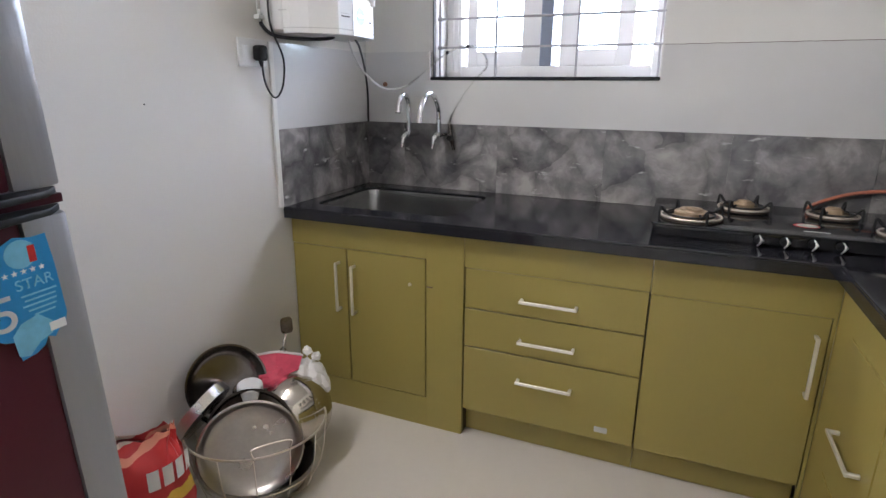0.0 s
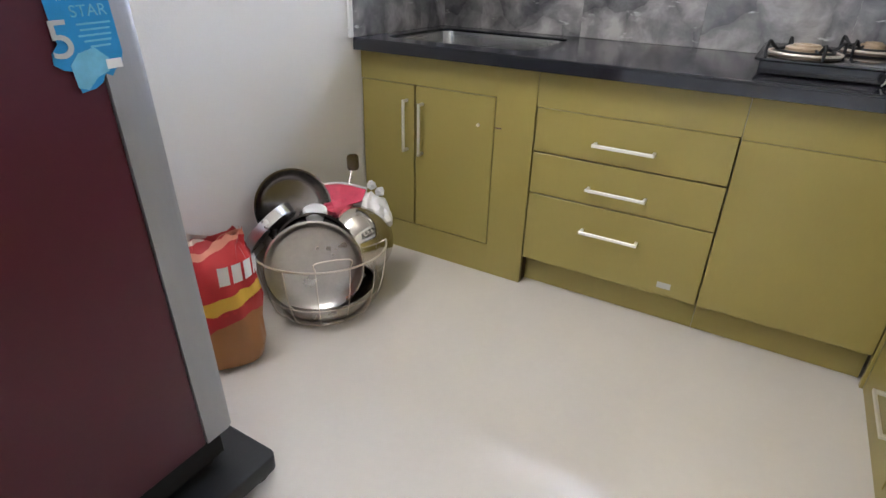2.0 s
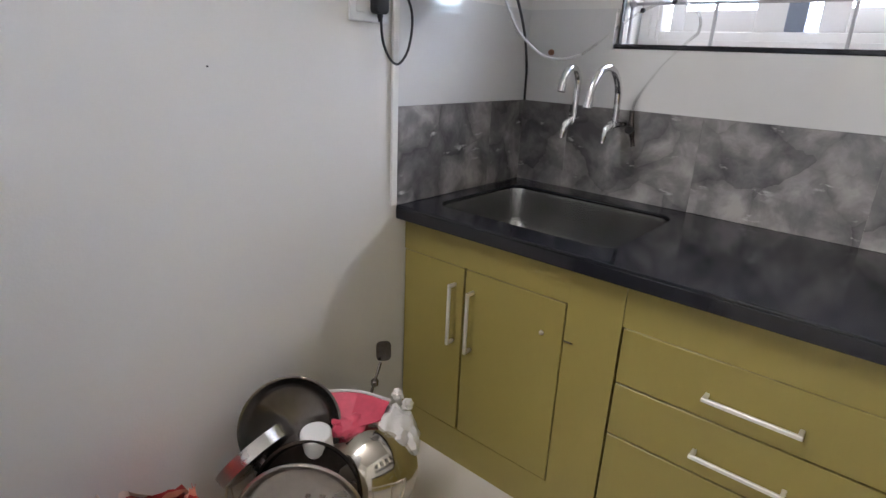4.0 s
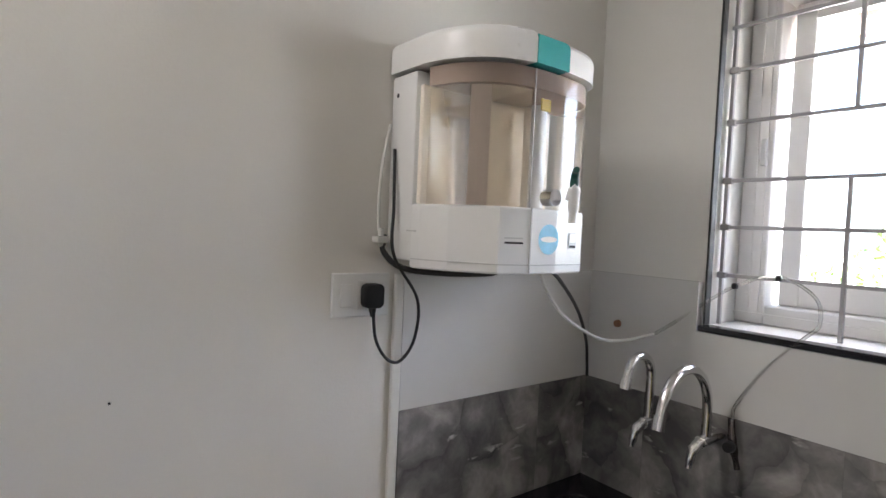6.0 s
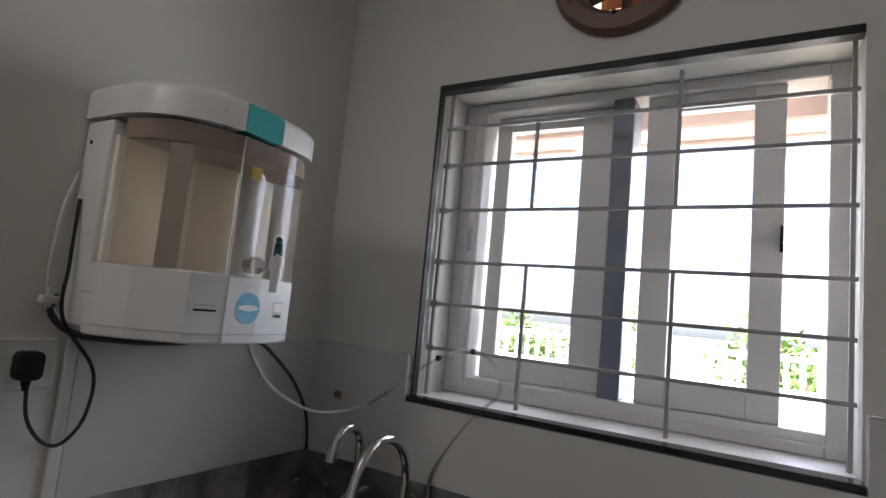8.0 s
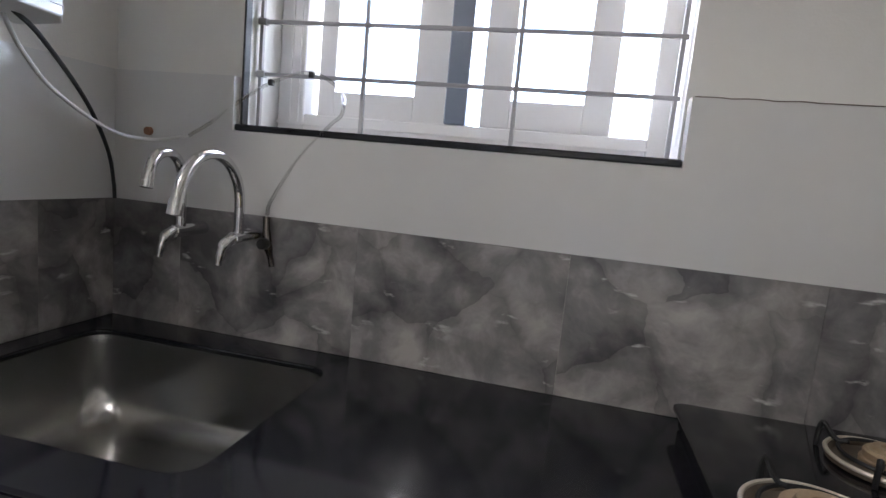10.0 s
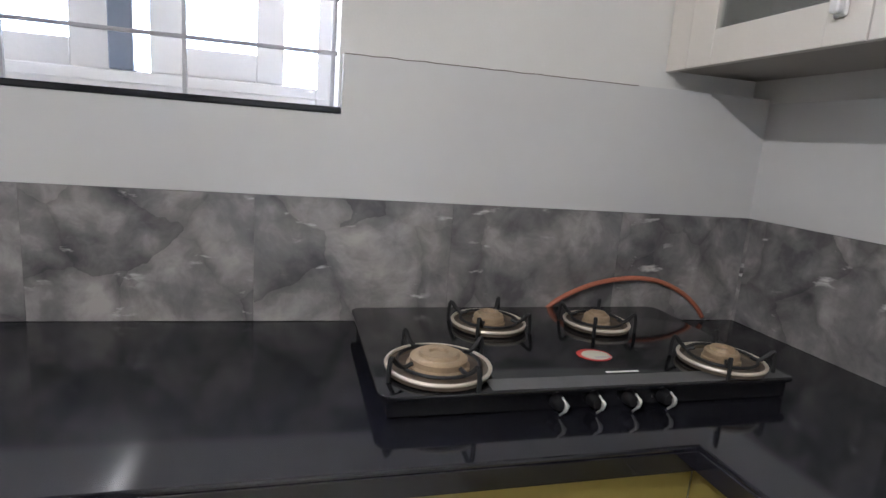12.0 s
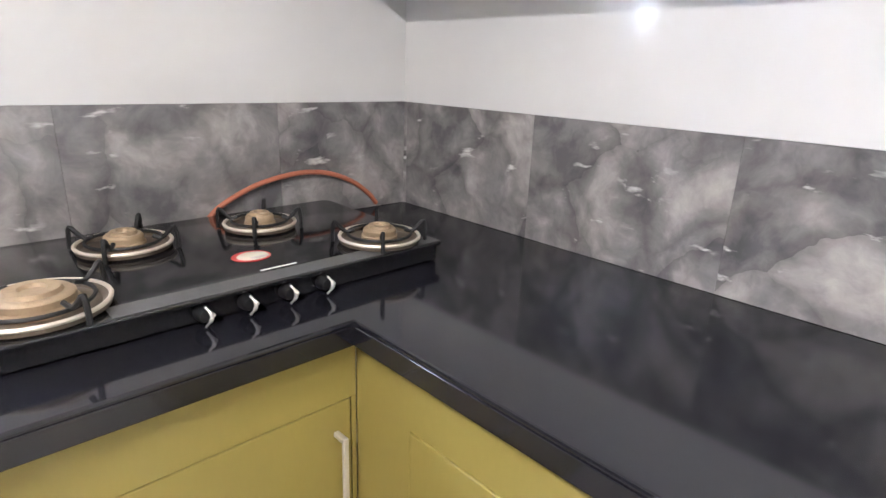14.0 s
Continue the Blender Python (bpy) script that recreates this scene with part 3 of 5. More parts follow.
def handle(parent, a, b, out):
    """Flat steel bar on two posts from a to b, standing out along a direction."""
    a, b, o = Vector(a), Vector(b), Vector(out)
    d = (b - a).normalized()
    s = d.cross(o).normalized()
    bm = bmesh.new()

    def bar(p, q, u, v, hu, hv):
        r = bmesh.ops.create_cube(bm, size=1)
        w = (q - p)
        for k in r["verts"]:
            k.co = p + w * (k.co.z + 0.5) + u * (k.co.x * 2 * hu) + v * (k.co.y * 2 * hv)
    bar(a + o * 0.028, b + o * 0.028, s, o, 0.0055, 0.004)
    for p in (a + d * 0.006, b - d * 0.006):
        bar(p - o * 0.001, p + o * 0.03, s, d, 0.0055, 0.005)
    bmesh.ops.bevel(bm, geom=bm.edges[:], offset=0.0015, segments=1, affect="EDGES")
    return part("handle", bm, M_HANDLE, parent, "satin metal bar handle")


def front(parent, name, xa, xb, za, zb, gap=0.0034):
    """A flush front panel on the long run; the board behind carries the gap's shade."""
    p = part(name, boxes((xa + gap, xb - gap, YF - 0.002, YF + 0.016, za + gap, zb - gap), bevel=0.0015), M_LAM, parent)
    return p


# sink cabinet with two doors
c1 = thing("sink_cabinet", (0.35, -0.3, 0), "olive-yellow laminate sink cabinet with two closed doors", "cabinet")
part("top_rail", boxes((0.002, 0.602, YF, YF + 0.018, 0.708, 0.815)), M_LAM, c1)
part("filler", boxes((0.6022, 0.752, YF, YF + 0.018, 0, 0.815)), M_LAM, c1)
part("bottom_rail", boxes((0.002, 0.602, YF, YF + 0.018, 0, 0.128)), M_LAM, c1)
# shade in the gaps between fronts is put into this board's colour
part("carcase", boxes((0.002, 0.752, YF + 0.0185, YF + 0.03, 0, 0.815), (0.735, 0.752, YF + 0.03, -0.02, 0, 0.815)), M_GAP, c1, "board behind the fronts, gap shade put into its colour")
d = front(c1, "door", 0.002, 0.258, 0.128, 0.708)
handle(d, (0.222, YF - 0.002, 0.447), (0.222, YF - 0.002, 0.652), (0, -1, 0))
d = front(c1, "door", 0.258, 0.602, 0.128, 0.708)
handle(d, (0.293, YF - 0.002, 0.441), (0.293, YF - 0.002, 0.646), (0, -1, 0))
part("lock", lathe([(0, 0.006), (0.006, 0.005), (0.007, 0), (0, 0)], Matrix.Translation((0.535, YF - 0.002, 0.598)) @ Matrix.Rotation(radians(90), 4, "X"), 16), M_RIM, d, "small bright metal lock")
part("strike", boxes((0.603, 0.63, YF - 0.003, YF, 0.597, 0.601)), M_STEEL, c1)

# drawers
c2 = thing("drawer_cabinet", (1.07, -0.3, 0), "olive-yellow laminate cabinet with three closed drawers", "cabinet")
part("body", boxes((0.754, 1.388, YF, YF + 0.018, 0.696, 0.815)), M_LAM, c2)
part("carcase", boxes((0.754, 1.388, YF + 0.0185, YF + 0.03, 0.12, 0.815), (0.754, 1.388, YF + 0.03, YF + 0.075, 0.113, 0.12)), M_GAP, c2, "board behind the fronts, gap shade put into its colour")
part("plinth", boxes((0.754, 1.388, YF + 0.052, YF + 0.07, 0.002, 0.112)), M_LAM, c2)
for za, zb, zh in ((0.541, 0.696, 0.604), (0.388, 0.541, 0.449), (0.118, 0.388, 0.291)):
    d = front(c2, "drawer", 0.7565, 1.3885, za, zb, 0.0025)
    handle(d, (0.967, YF - 0.002, zh), (1.168, YF - 0.002, zh), (0, -1, 0))
part("sticker", boxes((1.255, 1.30, YF - 0.0028, YF - 0.002, 0.15, 0.172), bevel=0.0003), M_GPLAS, d, "torn pale sticker residue")

# corner unit with one door
c3 = thing("corner_cabinet", (1.63, -0.3, 0), "olive-yellow laminate corner cabinet with one closed door", "cabinet")
part("body", boxes((1.39, 1.897, YF, YF + 0.018, 0.69, 0.815)), M_LAM, c3)
part("stile", boxes((1.887, 1.897, YF, YF + 0.018, 0.0, 0.689)), M_LAM, c3)
part("carcase", boxes((1.39, 1.886, YF + 0.0185, YF + 0.03, 0.12, 0.815), (1.39, 1.886, YF + 0.03, YF + 0.075, 0.113, 0.12)), M_GAP, c3, "board behind the fronts, gap shade put into its colour")
part("plinth", boxes((1.39, 1.8865, YF + 0.052, YF + 0.07, 0.002, 0.112)), M_LAM, c3)
d = front(c3, "door", 1.389, 1.886, 0.118, 0.69, 0.0022)
handle(d, (1.853, YF - 0.002, 0.436), (1.853, YF - 0.002, 0.634), (0, -1, 0))

# run along the right-hand wall
XF = 1.898


def side_cabinet(y0, y1, panels):
    c = thing("side_cabinet", (XF + 0.25, (y0 + y1) / 2, 0), "yellow laminate base cabinet with closed pull-out fronts", "cabinet", "base cabinets along the side wall")
    a, b = panels[0][0], panels[0][1]
    part("top_rail", boxes((XF, XF + 0.018, y0, y1, 0.695, 0.815)), M_LAM, c)
    part("bottom_rail", boxes((XF, XF + 0.018, y0, y1, 0.0, 0.04)), M_LAM, c)
    part("stile", boxes((XF, XF + 0.018, b, y1, 0.04, 0.695)), M_LAM, c)
    part("stile", boxes((XF, XF + 0.018, y0, a, 0.04, 0.695)), M_LAM, c)
    part("carcase", boxes((XF + 0.0185, XF + 0.03, y0, y1, 0, 0.815)), M_GAP, c, "board behind the fronts, gap shade put into its colour")
    for a, b, za, zb, zh in panels:
        d = part("drawer", boxes((XF - 0.002, XF + 0.016, a + 0.0025, b - 0.0025, za + 0.0025, zb - 0.0025), bevel=0.0015), M_LAM, c)
        m = (a + b) / 2
        handle(d, (XF - 0.002, m - 0.1, zh), (XF - 0.002, m + 0.1, zh), (-1, 0, 0))


side_cabinet(-1.46, -0.642, [(-1.115, -0.79, 0.285, 0.695, 0.45), (-1.115, -0.79, 0.04, 0.285, 0.14)])
side_cabinet(-2.3, -1.462, [(-2.2, -1.58, 0.285, 0.695, 0.45), (-2.2, -1.58, 0.04, 0.285, 0.14)])

# worktop
YC, XC = -0.682, 1.866
SX0, SX1, SY0, SY1 = 0.075, 0.672, -0.58, -0.125
outline = [(0.001, -0.001), (0.001, YC), (XC, YC), (XC, -2.31), (W - 0.001, -2.31), (W - 0.001, -0.001)]
top_ = thing("worktop", (1.2, -0.4, 0.8155), "L-shaped polished black granite worktop on the cabinets", "worktop")
part("slab", prism(outline, 0.8155, ZT, holes=[rounded(SX0, SX1, SY0, SY1, 0.052, 7)], bevel=0.004), M_GRAN, top_)
part("front_edge", boxes((0.002, XC - 0.003, YC - 0.003, YC, 0.8165, ZT - 0.008), bevel=0.001), M_GRAN, top_, "ground granite edge strip")
part("front_edge", boxes((XC - 0.003, XC, -2.309, YC - 0.0005, 0.8165, ZT - 0.008), bevel=0.001), M_GRAN, top_, "ground granite edge strip")

# sink
sink = thing("sink", ((SX0 + SX1) / 2, (SY0 + SY1) / 2, 0.64), "stainless steel sink bowl set under the worktop", "sink")
bm = bmesh.new()
loops = []
for e, r, z in ((0.004, 0.054, 0.8145), (-0.001, 0.051, 0.85), (-0.004, 0.053, 0.85), (-0.006, 0.056, 0.83), (-0.011, 0.062, 0.745), (-0.018, 0.066, 0.70), (-0.03, 0.07, 0.675), (-0.05, 0.074, 0.658), (-0.085, 0.078, 0.648), (-0.14, 0.07, 0.643)):
    loops.append([bm.verts.new((x, y, z)) for x, y in rounded(SX0 - e, SX1 + e, SY0 - e, SY1 + e, r, 7)])
for a, b in zip(loops, loops[1:]):
    for i in range(len(a)):
        j = (i + 1) % len(a)
        bm.faces.new((a[i], a[j], b[j], b[i]))
bm.faces.new(loops[-1])
part("bowl", bm, M_SINK, sink, smooth=True)
part("drain", lathe([(0, 0.646), (0.03, 0.646), (0.043, 0.65), (0.046, 0.644), (0, 0.643)], Matrix.Translation((0.42, -0.36, 0)), 24), M_CHROME, sink, "round chrome drain", smooth=True)

# ---------------------------------------------------------------- taps
def tap(x, drop, zc):
    t = thing("wall_tap", (x, 0, 1.12), "chrome swan-neck wall tap with a lever, over the sink", "tap", "sink taps")
    part("flange", lathe([(0, 0), (0.027, 0), (0.025, 0.008), (0.012, 0.014), (0, 0.014)], Matrix.Translation((x, -0.011, 1.115)) @ Matrix.Rotation(radians(90), 4, "X"), 20), M_CHROME, t, smooth=True)
    part("body", tube([(x, -0.02, 1.115), (x, -0.06, 1.115), (x, -0.105, 1.115), (x, -0.128, 1.115)], 0.0145, 14, 3), M_CHROME, t, smooth=True)
    pts = [(x, -0.105, 1.11), (x, -0.105, zc - 0.02)]
    n, r = 9, drop
    for k in range(n + 1):
        a = math.pi * (k / n) * 0.93
        pts.append((x, -0.105 - r + r * math.cos(a), zc + r * 1.05 * math.sin(a)))
    pts.append((x, pts[-1][1] - 0.006, pts[-1][2] - 0.022))
    part("spout", tube(pts, 0.0112, 14, 4), M_CHROME, t, smooth=True)
    e = Vector(pts[-1])
    part("aerator", tube([e + Vector((0, 0.004, 0.016)), e, e + Vector((0, -0.003, -0.012))], 0.0136, 14, 2), M_CHROME, t, smooth=True)
    part("lever", tube([(x, -0.125, 1.118), (x - 0.004, -0.152, 1.10), (x - 0.008, -0.162, 1.06)], [0.012, 0.013, 0.010, 0.007], 10, 5), M_CHROME, t, smooth=True)


tap(0.275, 0.05, 1.235)
tap(0.423, 0.1, 1.188)

valve = thing("angle_valve", (0.452, -0.01, 1.10), "dark angle valve on the tiled splashback feeding the hose", "valve")
part("body", tube([(0.445, -0.03, 1.16), (0.452, -0.035, 1.11), (0.465, -0.03, 1.045)], [0.008, 0.010, 0.007], 10, 5), M_DPOT, valve, smooth=True)
part("flange", lathe([(0, 0), (0.02, 0), (0.018, 0.007), (0.009, 0.012), (0.009, 0.026), (0, 0.026)], Matrix.Translation((0.455, -0.011, 1.10)) @ Matrix.Rotation(radians(90), 4, "X"), 16), M_CHROME, valve, smooth=True)
part("knob", lathe([(0, 0), (0.012, 0), (0.014, 0.01), (0.012, 0.02), (0, 0.02)], Matrix.Translation((0.455, -0.045, 1.10)) @ Matrix.Rotation(radians(90), 4, "X"), 12), M_IRON, valve, smooth=True)

stub = thing("pipe_stub", (0.109, 0, 1.331), "rusty capped pipe stub in the white wall tiles", "pipe")
part("collar", lathe([(0, 0), (0.015, 0), (0.0135, 0.004), (0, 0.005)], Matrix.Translation((0.109, -0.009, 1.331)) @ Matrix.Rotation(radians(90), 4, "X"), 14), M_RUST, stub)
part("cap", lathe([(0, 0), (0.011, 0), (0.010, 0.016), (0, 0.017)], Matrix.Translation((0.112, -0.012, 1.333)) @ Matrix.Rotation(radians(90), 4, "X"), 10), M_RUST, stub)

# ---------------------------------------------------------------- water purifier
PZ0, PZ1, PZ2, PZ3 = 1.496, 1.628, 1.903, 1.974
plan = [(0.10, -0.738), (0.13, -0.738), (0.19, -0.712), (0.272, -0.652), (0.285, -0.578), (0.284, -0.50), (0.268, -0.40), (0.22, -0.355), (0.13, -0.338), (0.10, -0.338)]
pf = thing("water_purifier", (0.1, -0.54, PZ0), "white wall-mounted water purifier with a clear tank and teal band", "water purifier")
part("back_housing", boxes((0.004, 0.099, -0.738, -0.338, PZ0 + 0.012, PZ2), bevel=0.008, seg=2), M_WPLAS, pf, smooth=True)
base = part("base", prism(plan, PZ0, PZ1, bevel=0.004), M_WPLAS, pf)
part("base_lip", prism([(x + (0.003 if x > 0.12 else 0), y) for x, y in plan], PZ0 + 0.018, PZ0 + 0.0205), M_GPLAS, base)


def inset(pts, d, cx=0.15, cy=-0.54):
    return [(cx + (x - cx) * (1 - d), cy + (y - cy) * (1 - d)) for x, y in pts]


bm = bmesh.new()
outer = [(q.x, q.y) for q in smooth_line([(x, y, 0) for x, y in [(0.13, -0.738), (0.185, -0.722), (0.235, -0.69), (0.268, -0.645), (0.283, -0.578), (0.283, -0.50), (0.268, -0.41), (0.225, -0.357), (0.13, -0.338)]], 4)]
lo = [bm.verts.new((x, y, PZ1)) for x, y in inset(outer, 0.03)]
hi = [bm.verts.new((x, y, PZ2 + 0.004)) for x, y in inset(outer, 0.03)]
for i in range(len(lo) - 1):
    bm.faces.new((lo[i], lo[i + 1], hi[i + 1], hi[i]))
tank = part("tank", bm, M_CLEAR, pf, "clear plastic tank cover", smooth=True)
part("inner_panel", boxes((0.1, 0.112, -0.73, -0.346, PZ1, PZ2 - 0.03), bevel=0.003), M_BEIGE, pf, "beige inner panel")
part("inner_tank", prism(inset(outer, 0.08, 0.11, -0.56)[0:17] + [(0.115, -0.565)], PZ1 + 0.001, PZ2 - 0.04), M_WATER, pf, "clear storage tank of water", smooth=True)
part("filter_housing", lathe([(0, PZ1), (0.026, PZ1), (0.026, PZ2 - 0.05), (0.02, PZ2 - 0.03), (0, PZ2 - 0.03)], Matrix.Translation((0.16, -0.45, 0)), 20), M_WPLAS, pf, "white filter cartridge", smooth=True)
# the tank's vertical band of shade is put into this rib's taupe
part("tank_rib", prism(inset(outer, 0.055, 0.11, -0.56)[7:11] + inset(outer, 0.079, 0.11, -0.56)[7:11][::-1], PZ1 + 0.001, PZ2 - 0.042), M_RIB, pf, "vertical rib, its shade put into the taupe")
# shade under the lid is put into this band's brown
part("shade_band", prism(inset(outer, 0.045), PZ2 - 0.038, PZ2), M_BROWN, pf, "band under the lid, its shade put into the brown")
part("float_tag", boxes((0.262, 0.266, -0.545, -0.515, PZ2 - 0.075, PZ2 - 0.05), bevel=0.002), pbr("yellow_print", (0.7, 0.5, 0.06), 0.4), pf, "yellow tag")
# lid: three sections, rounded over
def lid(name, pts, mat, top, label=""):
    bm = prism(pts, PZ2 + 0.005, top, bevel=0.0)
    edges = [e for e in bm.edges if min(e.verts[0].co.z, e.verts[1].co.z) > top - 1e-4]
    bmesh.ops.bevel(bm, geom=edges, offset=0.018, segments=4, affect="EDGES", profile=0.5, clamp_overlap=True)
    return part(name, bm, mat, pf, label, smooth=True)


big = [(0.15 + (x - 0.15) * 1.06, -0.54 + (y + 0.54) * 1.02) for x, y in plan]
big[0] = (0.004, big[0][1])
big[-1] = (0.004, big[-1][1])
rim_ = [(0.15 + (x - 0.15) * 1.06, -0.54 + (y + 0.54) * 1.02) for x, y in outer]
lid("lid", [big[0]] + rim_[:14] + [(0.2935, -0.593), (0.004, -0.593)], M_WPLAS, PZ3, "rounded white lid")
lid("lid_band", [(0.004, -0.592), (0.2945, -0.592), (0.294, -0.498), (0.004, -0.498)], M_TEAL, PZ3 - 0.004, "glossy teal band")
lid("lid", [(0.004, -0.497), (0.2925, -0.497)] + rim_[21:] + [big[9]], M_WPLAS, PZ3 - 0.006, "rounded white lid")
part("seam", boxes((0.2835, 0.2865, -0.5795, -0.5765, PZ0 + 0.003, PZ1), (0.2775, 0.2795, -0.5795, -0.5765, PZ1, PZ2)), M_GPLAS, pf, "grey seam")
# dispensing tap
dt = part("dispenser", tube([(0.272, -0.527, 1.652), (0.30, -0.527, 1.652)], 0.017, 16, 3), M_CHROME, pf, "chrome collar", smooth=True)
part("tap_body", tube([(0.298, -0.515, 1.645), (0.318, -0.504, 1.646), (0.325, -0.502, 1.672), (0.325, -0.502, 1.642), (0.325, -0.502, 1.602)][1:], [0.011, 0.012, 0.011, 0.009], 12, 4), M_WPLAS, dt, smooth=True)
part("tap_lever", tube([(0.325, -0.502, 1.673), (0.325, -0.502, 1.693), (0.333, -0.509, 1.704), (0.345, -0.522, 1.706)], [0.009, 0.008, 0.007, 0.006], 10, 4), M_LEVER, dt, "dark green lever", smooth=True)


def front_at(y):
    """x of the base's front face at y."""
    for (xa, ya), (xb, yb) in zip(plan, plan[1:]):
        if ya <= y <= yb:
            return xa + (xb - xa) * (y - ya) / (yb - ya)
    return 0.28


def front_disc(y, z, ry, rz, mat, name, label="", seg=24, lift=0.0012):
    bm = bmesh.new()
    bm.faces.new([bm.verts.new((front_at(y + ry * math.cos(a)) + lift, y + ry * math.cos(a), z + rz * math.sin(a))) for a in [2 * math.pi * k / seg for k in range(seg)]])
    return part(name, bm, mat, pf, label)


front_disc(-0.525, 1.567, 0.031, 0.031, M_LBLUE, "badge", "round blue badge")
front_disc(-0.525, 1.567, 0.0245, 0.006, M_PAPER, "badge_bar", "", lift=0.002)
for y0, y1, z0_, z1_, mt in ((-0.640, -0.597, 1.566, 1.5685, M_GPLAS), (-0.640, -0.597, 1.556, 1.560, M_BLACK), (-0.455, -0.425, 1.548, 1.583, M_GPLAS), (-0.452, -0.428, 1.562, 1.580, M_PAPER), (-0.452, -0.428, 1.551, 1.556, M_BLACK)):
    bm = bmesh.new()
    k = 0.0014 if mt is M_GPLAS else 0.0024
    bm.faces.new([bm.verts.new((front_at(y) + k, y, z)) for y, z in ((y0, z0_), (y1, z0_), (y1, z1_), (y0, z1_))])
    part("panel_mark", bm, mt, pf)
part("side_slit", boxes((0.085, 0.118, -0.7395, -0.738, 1.571, 1.574)), M_GPLAS, pf)
part("screw", lathe([(0, 0.002), (0.004, 0.001), (0.005, 0), (0, 0)], Matrix.Translation((0.03, -0.738, 1.86)) @ Matrix.Rotation(radians(90), 4, "X"), 10), M_BLACK, pf)

# tubes and cables at the purifier
cord = thing("power_cord", (0.03, -0.78, 1.43), "black three-pin plug and cord from the purifier in a wall socket", "power cord")
part("cord", tube([(0.028, -0.778, 1.405), (0.028, -0.768, 1.335), (0.026, -0.735, 1.288), (0.026, -0.700, 1.282), (0.03, -0.668, 1.33), (0.04, -0.672, 1.42), (0.055, -0.749, 1.52), (0.05, -0.75, 1.62), (0.04, -0.746, 1.70), (0.03, -0.741, 1.745)], 0.0036, 8, 8), M_CABLE, cord, smooth=True)
bm = prism(rounded(-0.022, 0.022, -0.026, 0.026, 0.012, 4), 0, 0.03, bevel=0.004)
bm.transform(Matrix.Translation((0.011, -0.779, 1.43)) @ Matrix.Rotation(radians(90), 4, "Y") @ Matrix.Rotation(radians(90), 4, "Z"))
part("plug", bm, M_BLACK, cord, smooth=True)
part("strain_relief", tube([(0.026, -0.779, 1.41), (0.028, -0.778, 1.385)], [0.008, 0.006], 10, 4), M_BLACK, cord, smooth=True)

sock = thing("wall_socket", (0, -0.795, 1.43), "white switch and socket plate on the painted wall", "socket")
part("plate", boxes((0.0, 0.009, -0.866, -0.726, 1.383, 1.477), bevel=0.003, seg=2), M_WPLAS, sock)
part("rocker", boxes((0.009, 0.013, -0.848, -0.818, 1.405, 1.455), bevel=0.002), M_WPLAS, sock)
part("socket_face", boxes((0.009, 0.0105, -0.806, -0.75, 1.398, 1.462), bevel=0.0007), M_WPLAS, sock)

dh = thing("drain_hose", (0.05, -0.7, 1.49), "dark waste hose under the purifier", "hose")
part("hose", tube([(0.014, -0.748, 1.56), (0.022, -0.754, 1.525), (0.05, -0.725, 1.492), (0.11, -0.66, 1.484), (0.17, -0.59, 1.488), (0.19, -0.56, 1.497)], 0.0065, 8, 8), M_CABLE, dh, smooth=True)
wh = thing("white_tube", (0.02, -0.75, 1.6), "thin white water tube along the purifier side", "hose")
part("tube", tube([(0.012, -0.742, 1.80), (0.018, -0.762, 1.72), (0.018, -0.768, 1.62), (0.016, -0.76, 1.555), (0.03, -0.74, 1.51)], 0.0035, 8, 8), M_HOSE, wh, smooth=True)
part("fitting", boxes((0.006, 0.03, -0.775, -0.745, 1.543, 1.558), (0.014, 0.024, -0.765, -0.755, 1.535, 1.575), bevel=0.002), M_HOSE, wh)
ca = thing("black_cable", (0.2, -0.4, 1.5), "black cable from the purifier down to the tiled corner", "cable")
part("cable", tube([(0.2, -0.43, 1.50), (0.18, -0.36, 1.47), (0.11, -0.20, 1.38), (0.05, -0.08, 1.28), (0.02, -0.03, 1.20), (0.016, -0.022, 1.1605)], 0.0045, 8, 8), M_CABLE, ca, smooth=True)
ho = thing("water_hose", (0.25, -0.4, 1.5), "pale plastic water hose looping through the window grille", "hose")
part("hose", tube([(0.165, -0.42, 1.5), (0.168, -0.385, 1.44), (0.178, -0.33, 1.38), (0.195, -0.22, 1.322), (0.21, -0.12, 1.312), (0.244, -0.05, 1.328)], 0.004, 8, 8), M_HOSE, ho, "white plastic hose", smooth=True)
# same hose, made clear so the glare that hides it is built in
part("glare_faded_hose", tube([(0.244, -0.05, 1.328), (0.29, -0.025, 1.368), (0.345, -0.015, 1.415), (0.41, 0.02, 1.47), (0.495, 0.045, 1.502), (0.58, 0.03, 1.465), (0.605, -0.005, 1.41), (0.585, -0.025, 1.378), (0.515, -0.025, 1.3), (0.455, -0.03, 1.2), (0.446, -0.03, 1.165)], 0.0042, 8, 8), M_TUBING, ho, "rest of the white hose, made clear for the window glare", smooth=True)
for p in ((0.497, 0.05, 1.497), (0.41, 0.02, 1.47)):
    part("tie", boxes((p[0] - 0.006, p[0] + 0.006, p[1] - 0.007, p[1] + 0.007, p[2] - 0.006, p[2] + 0.008), bevel=0.002), M_CABLE, ho)

nail = thing("nail", (0, -1.258, 1.265), "small dark nail in the painted wall", "nail")
part("head", lathe([(0, 0.003), (0.002, 0.0025), (0.0024, 0), (0, 0)], Matrix.Translation((0, -1.258, 1.265)) @ Matrix.Rotation(radians(90), 4, "Y"), 8), M_IRON, nail)

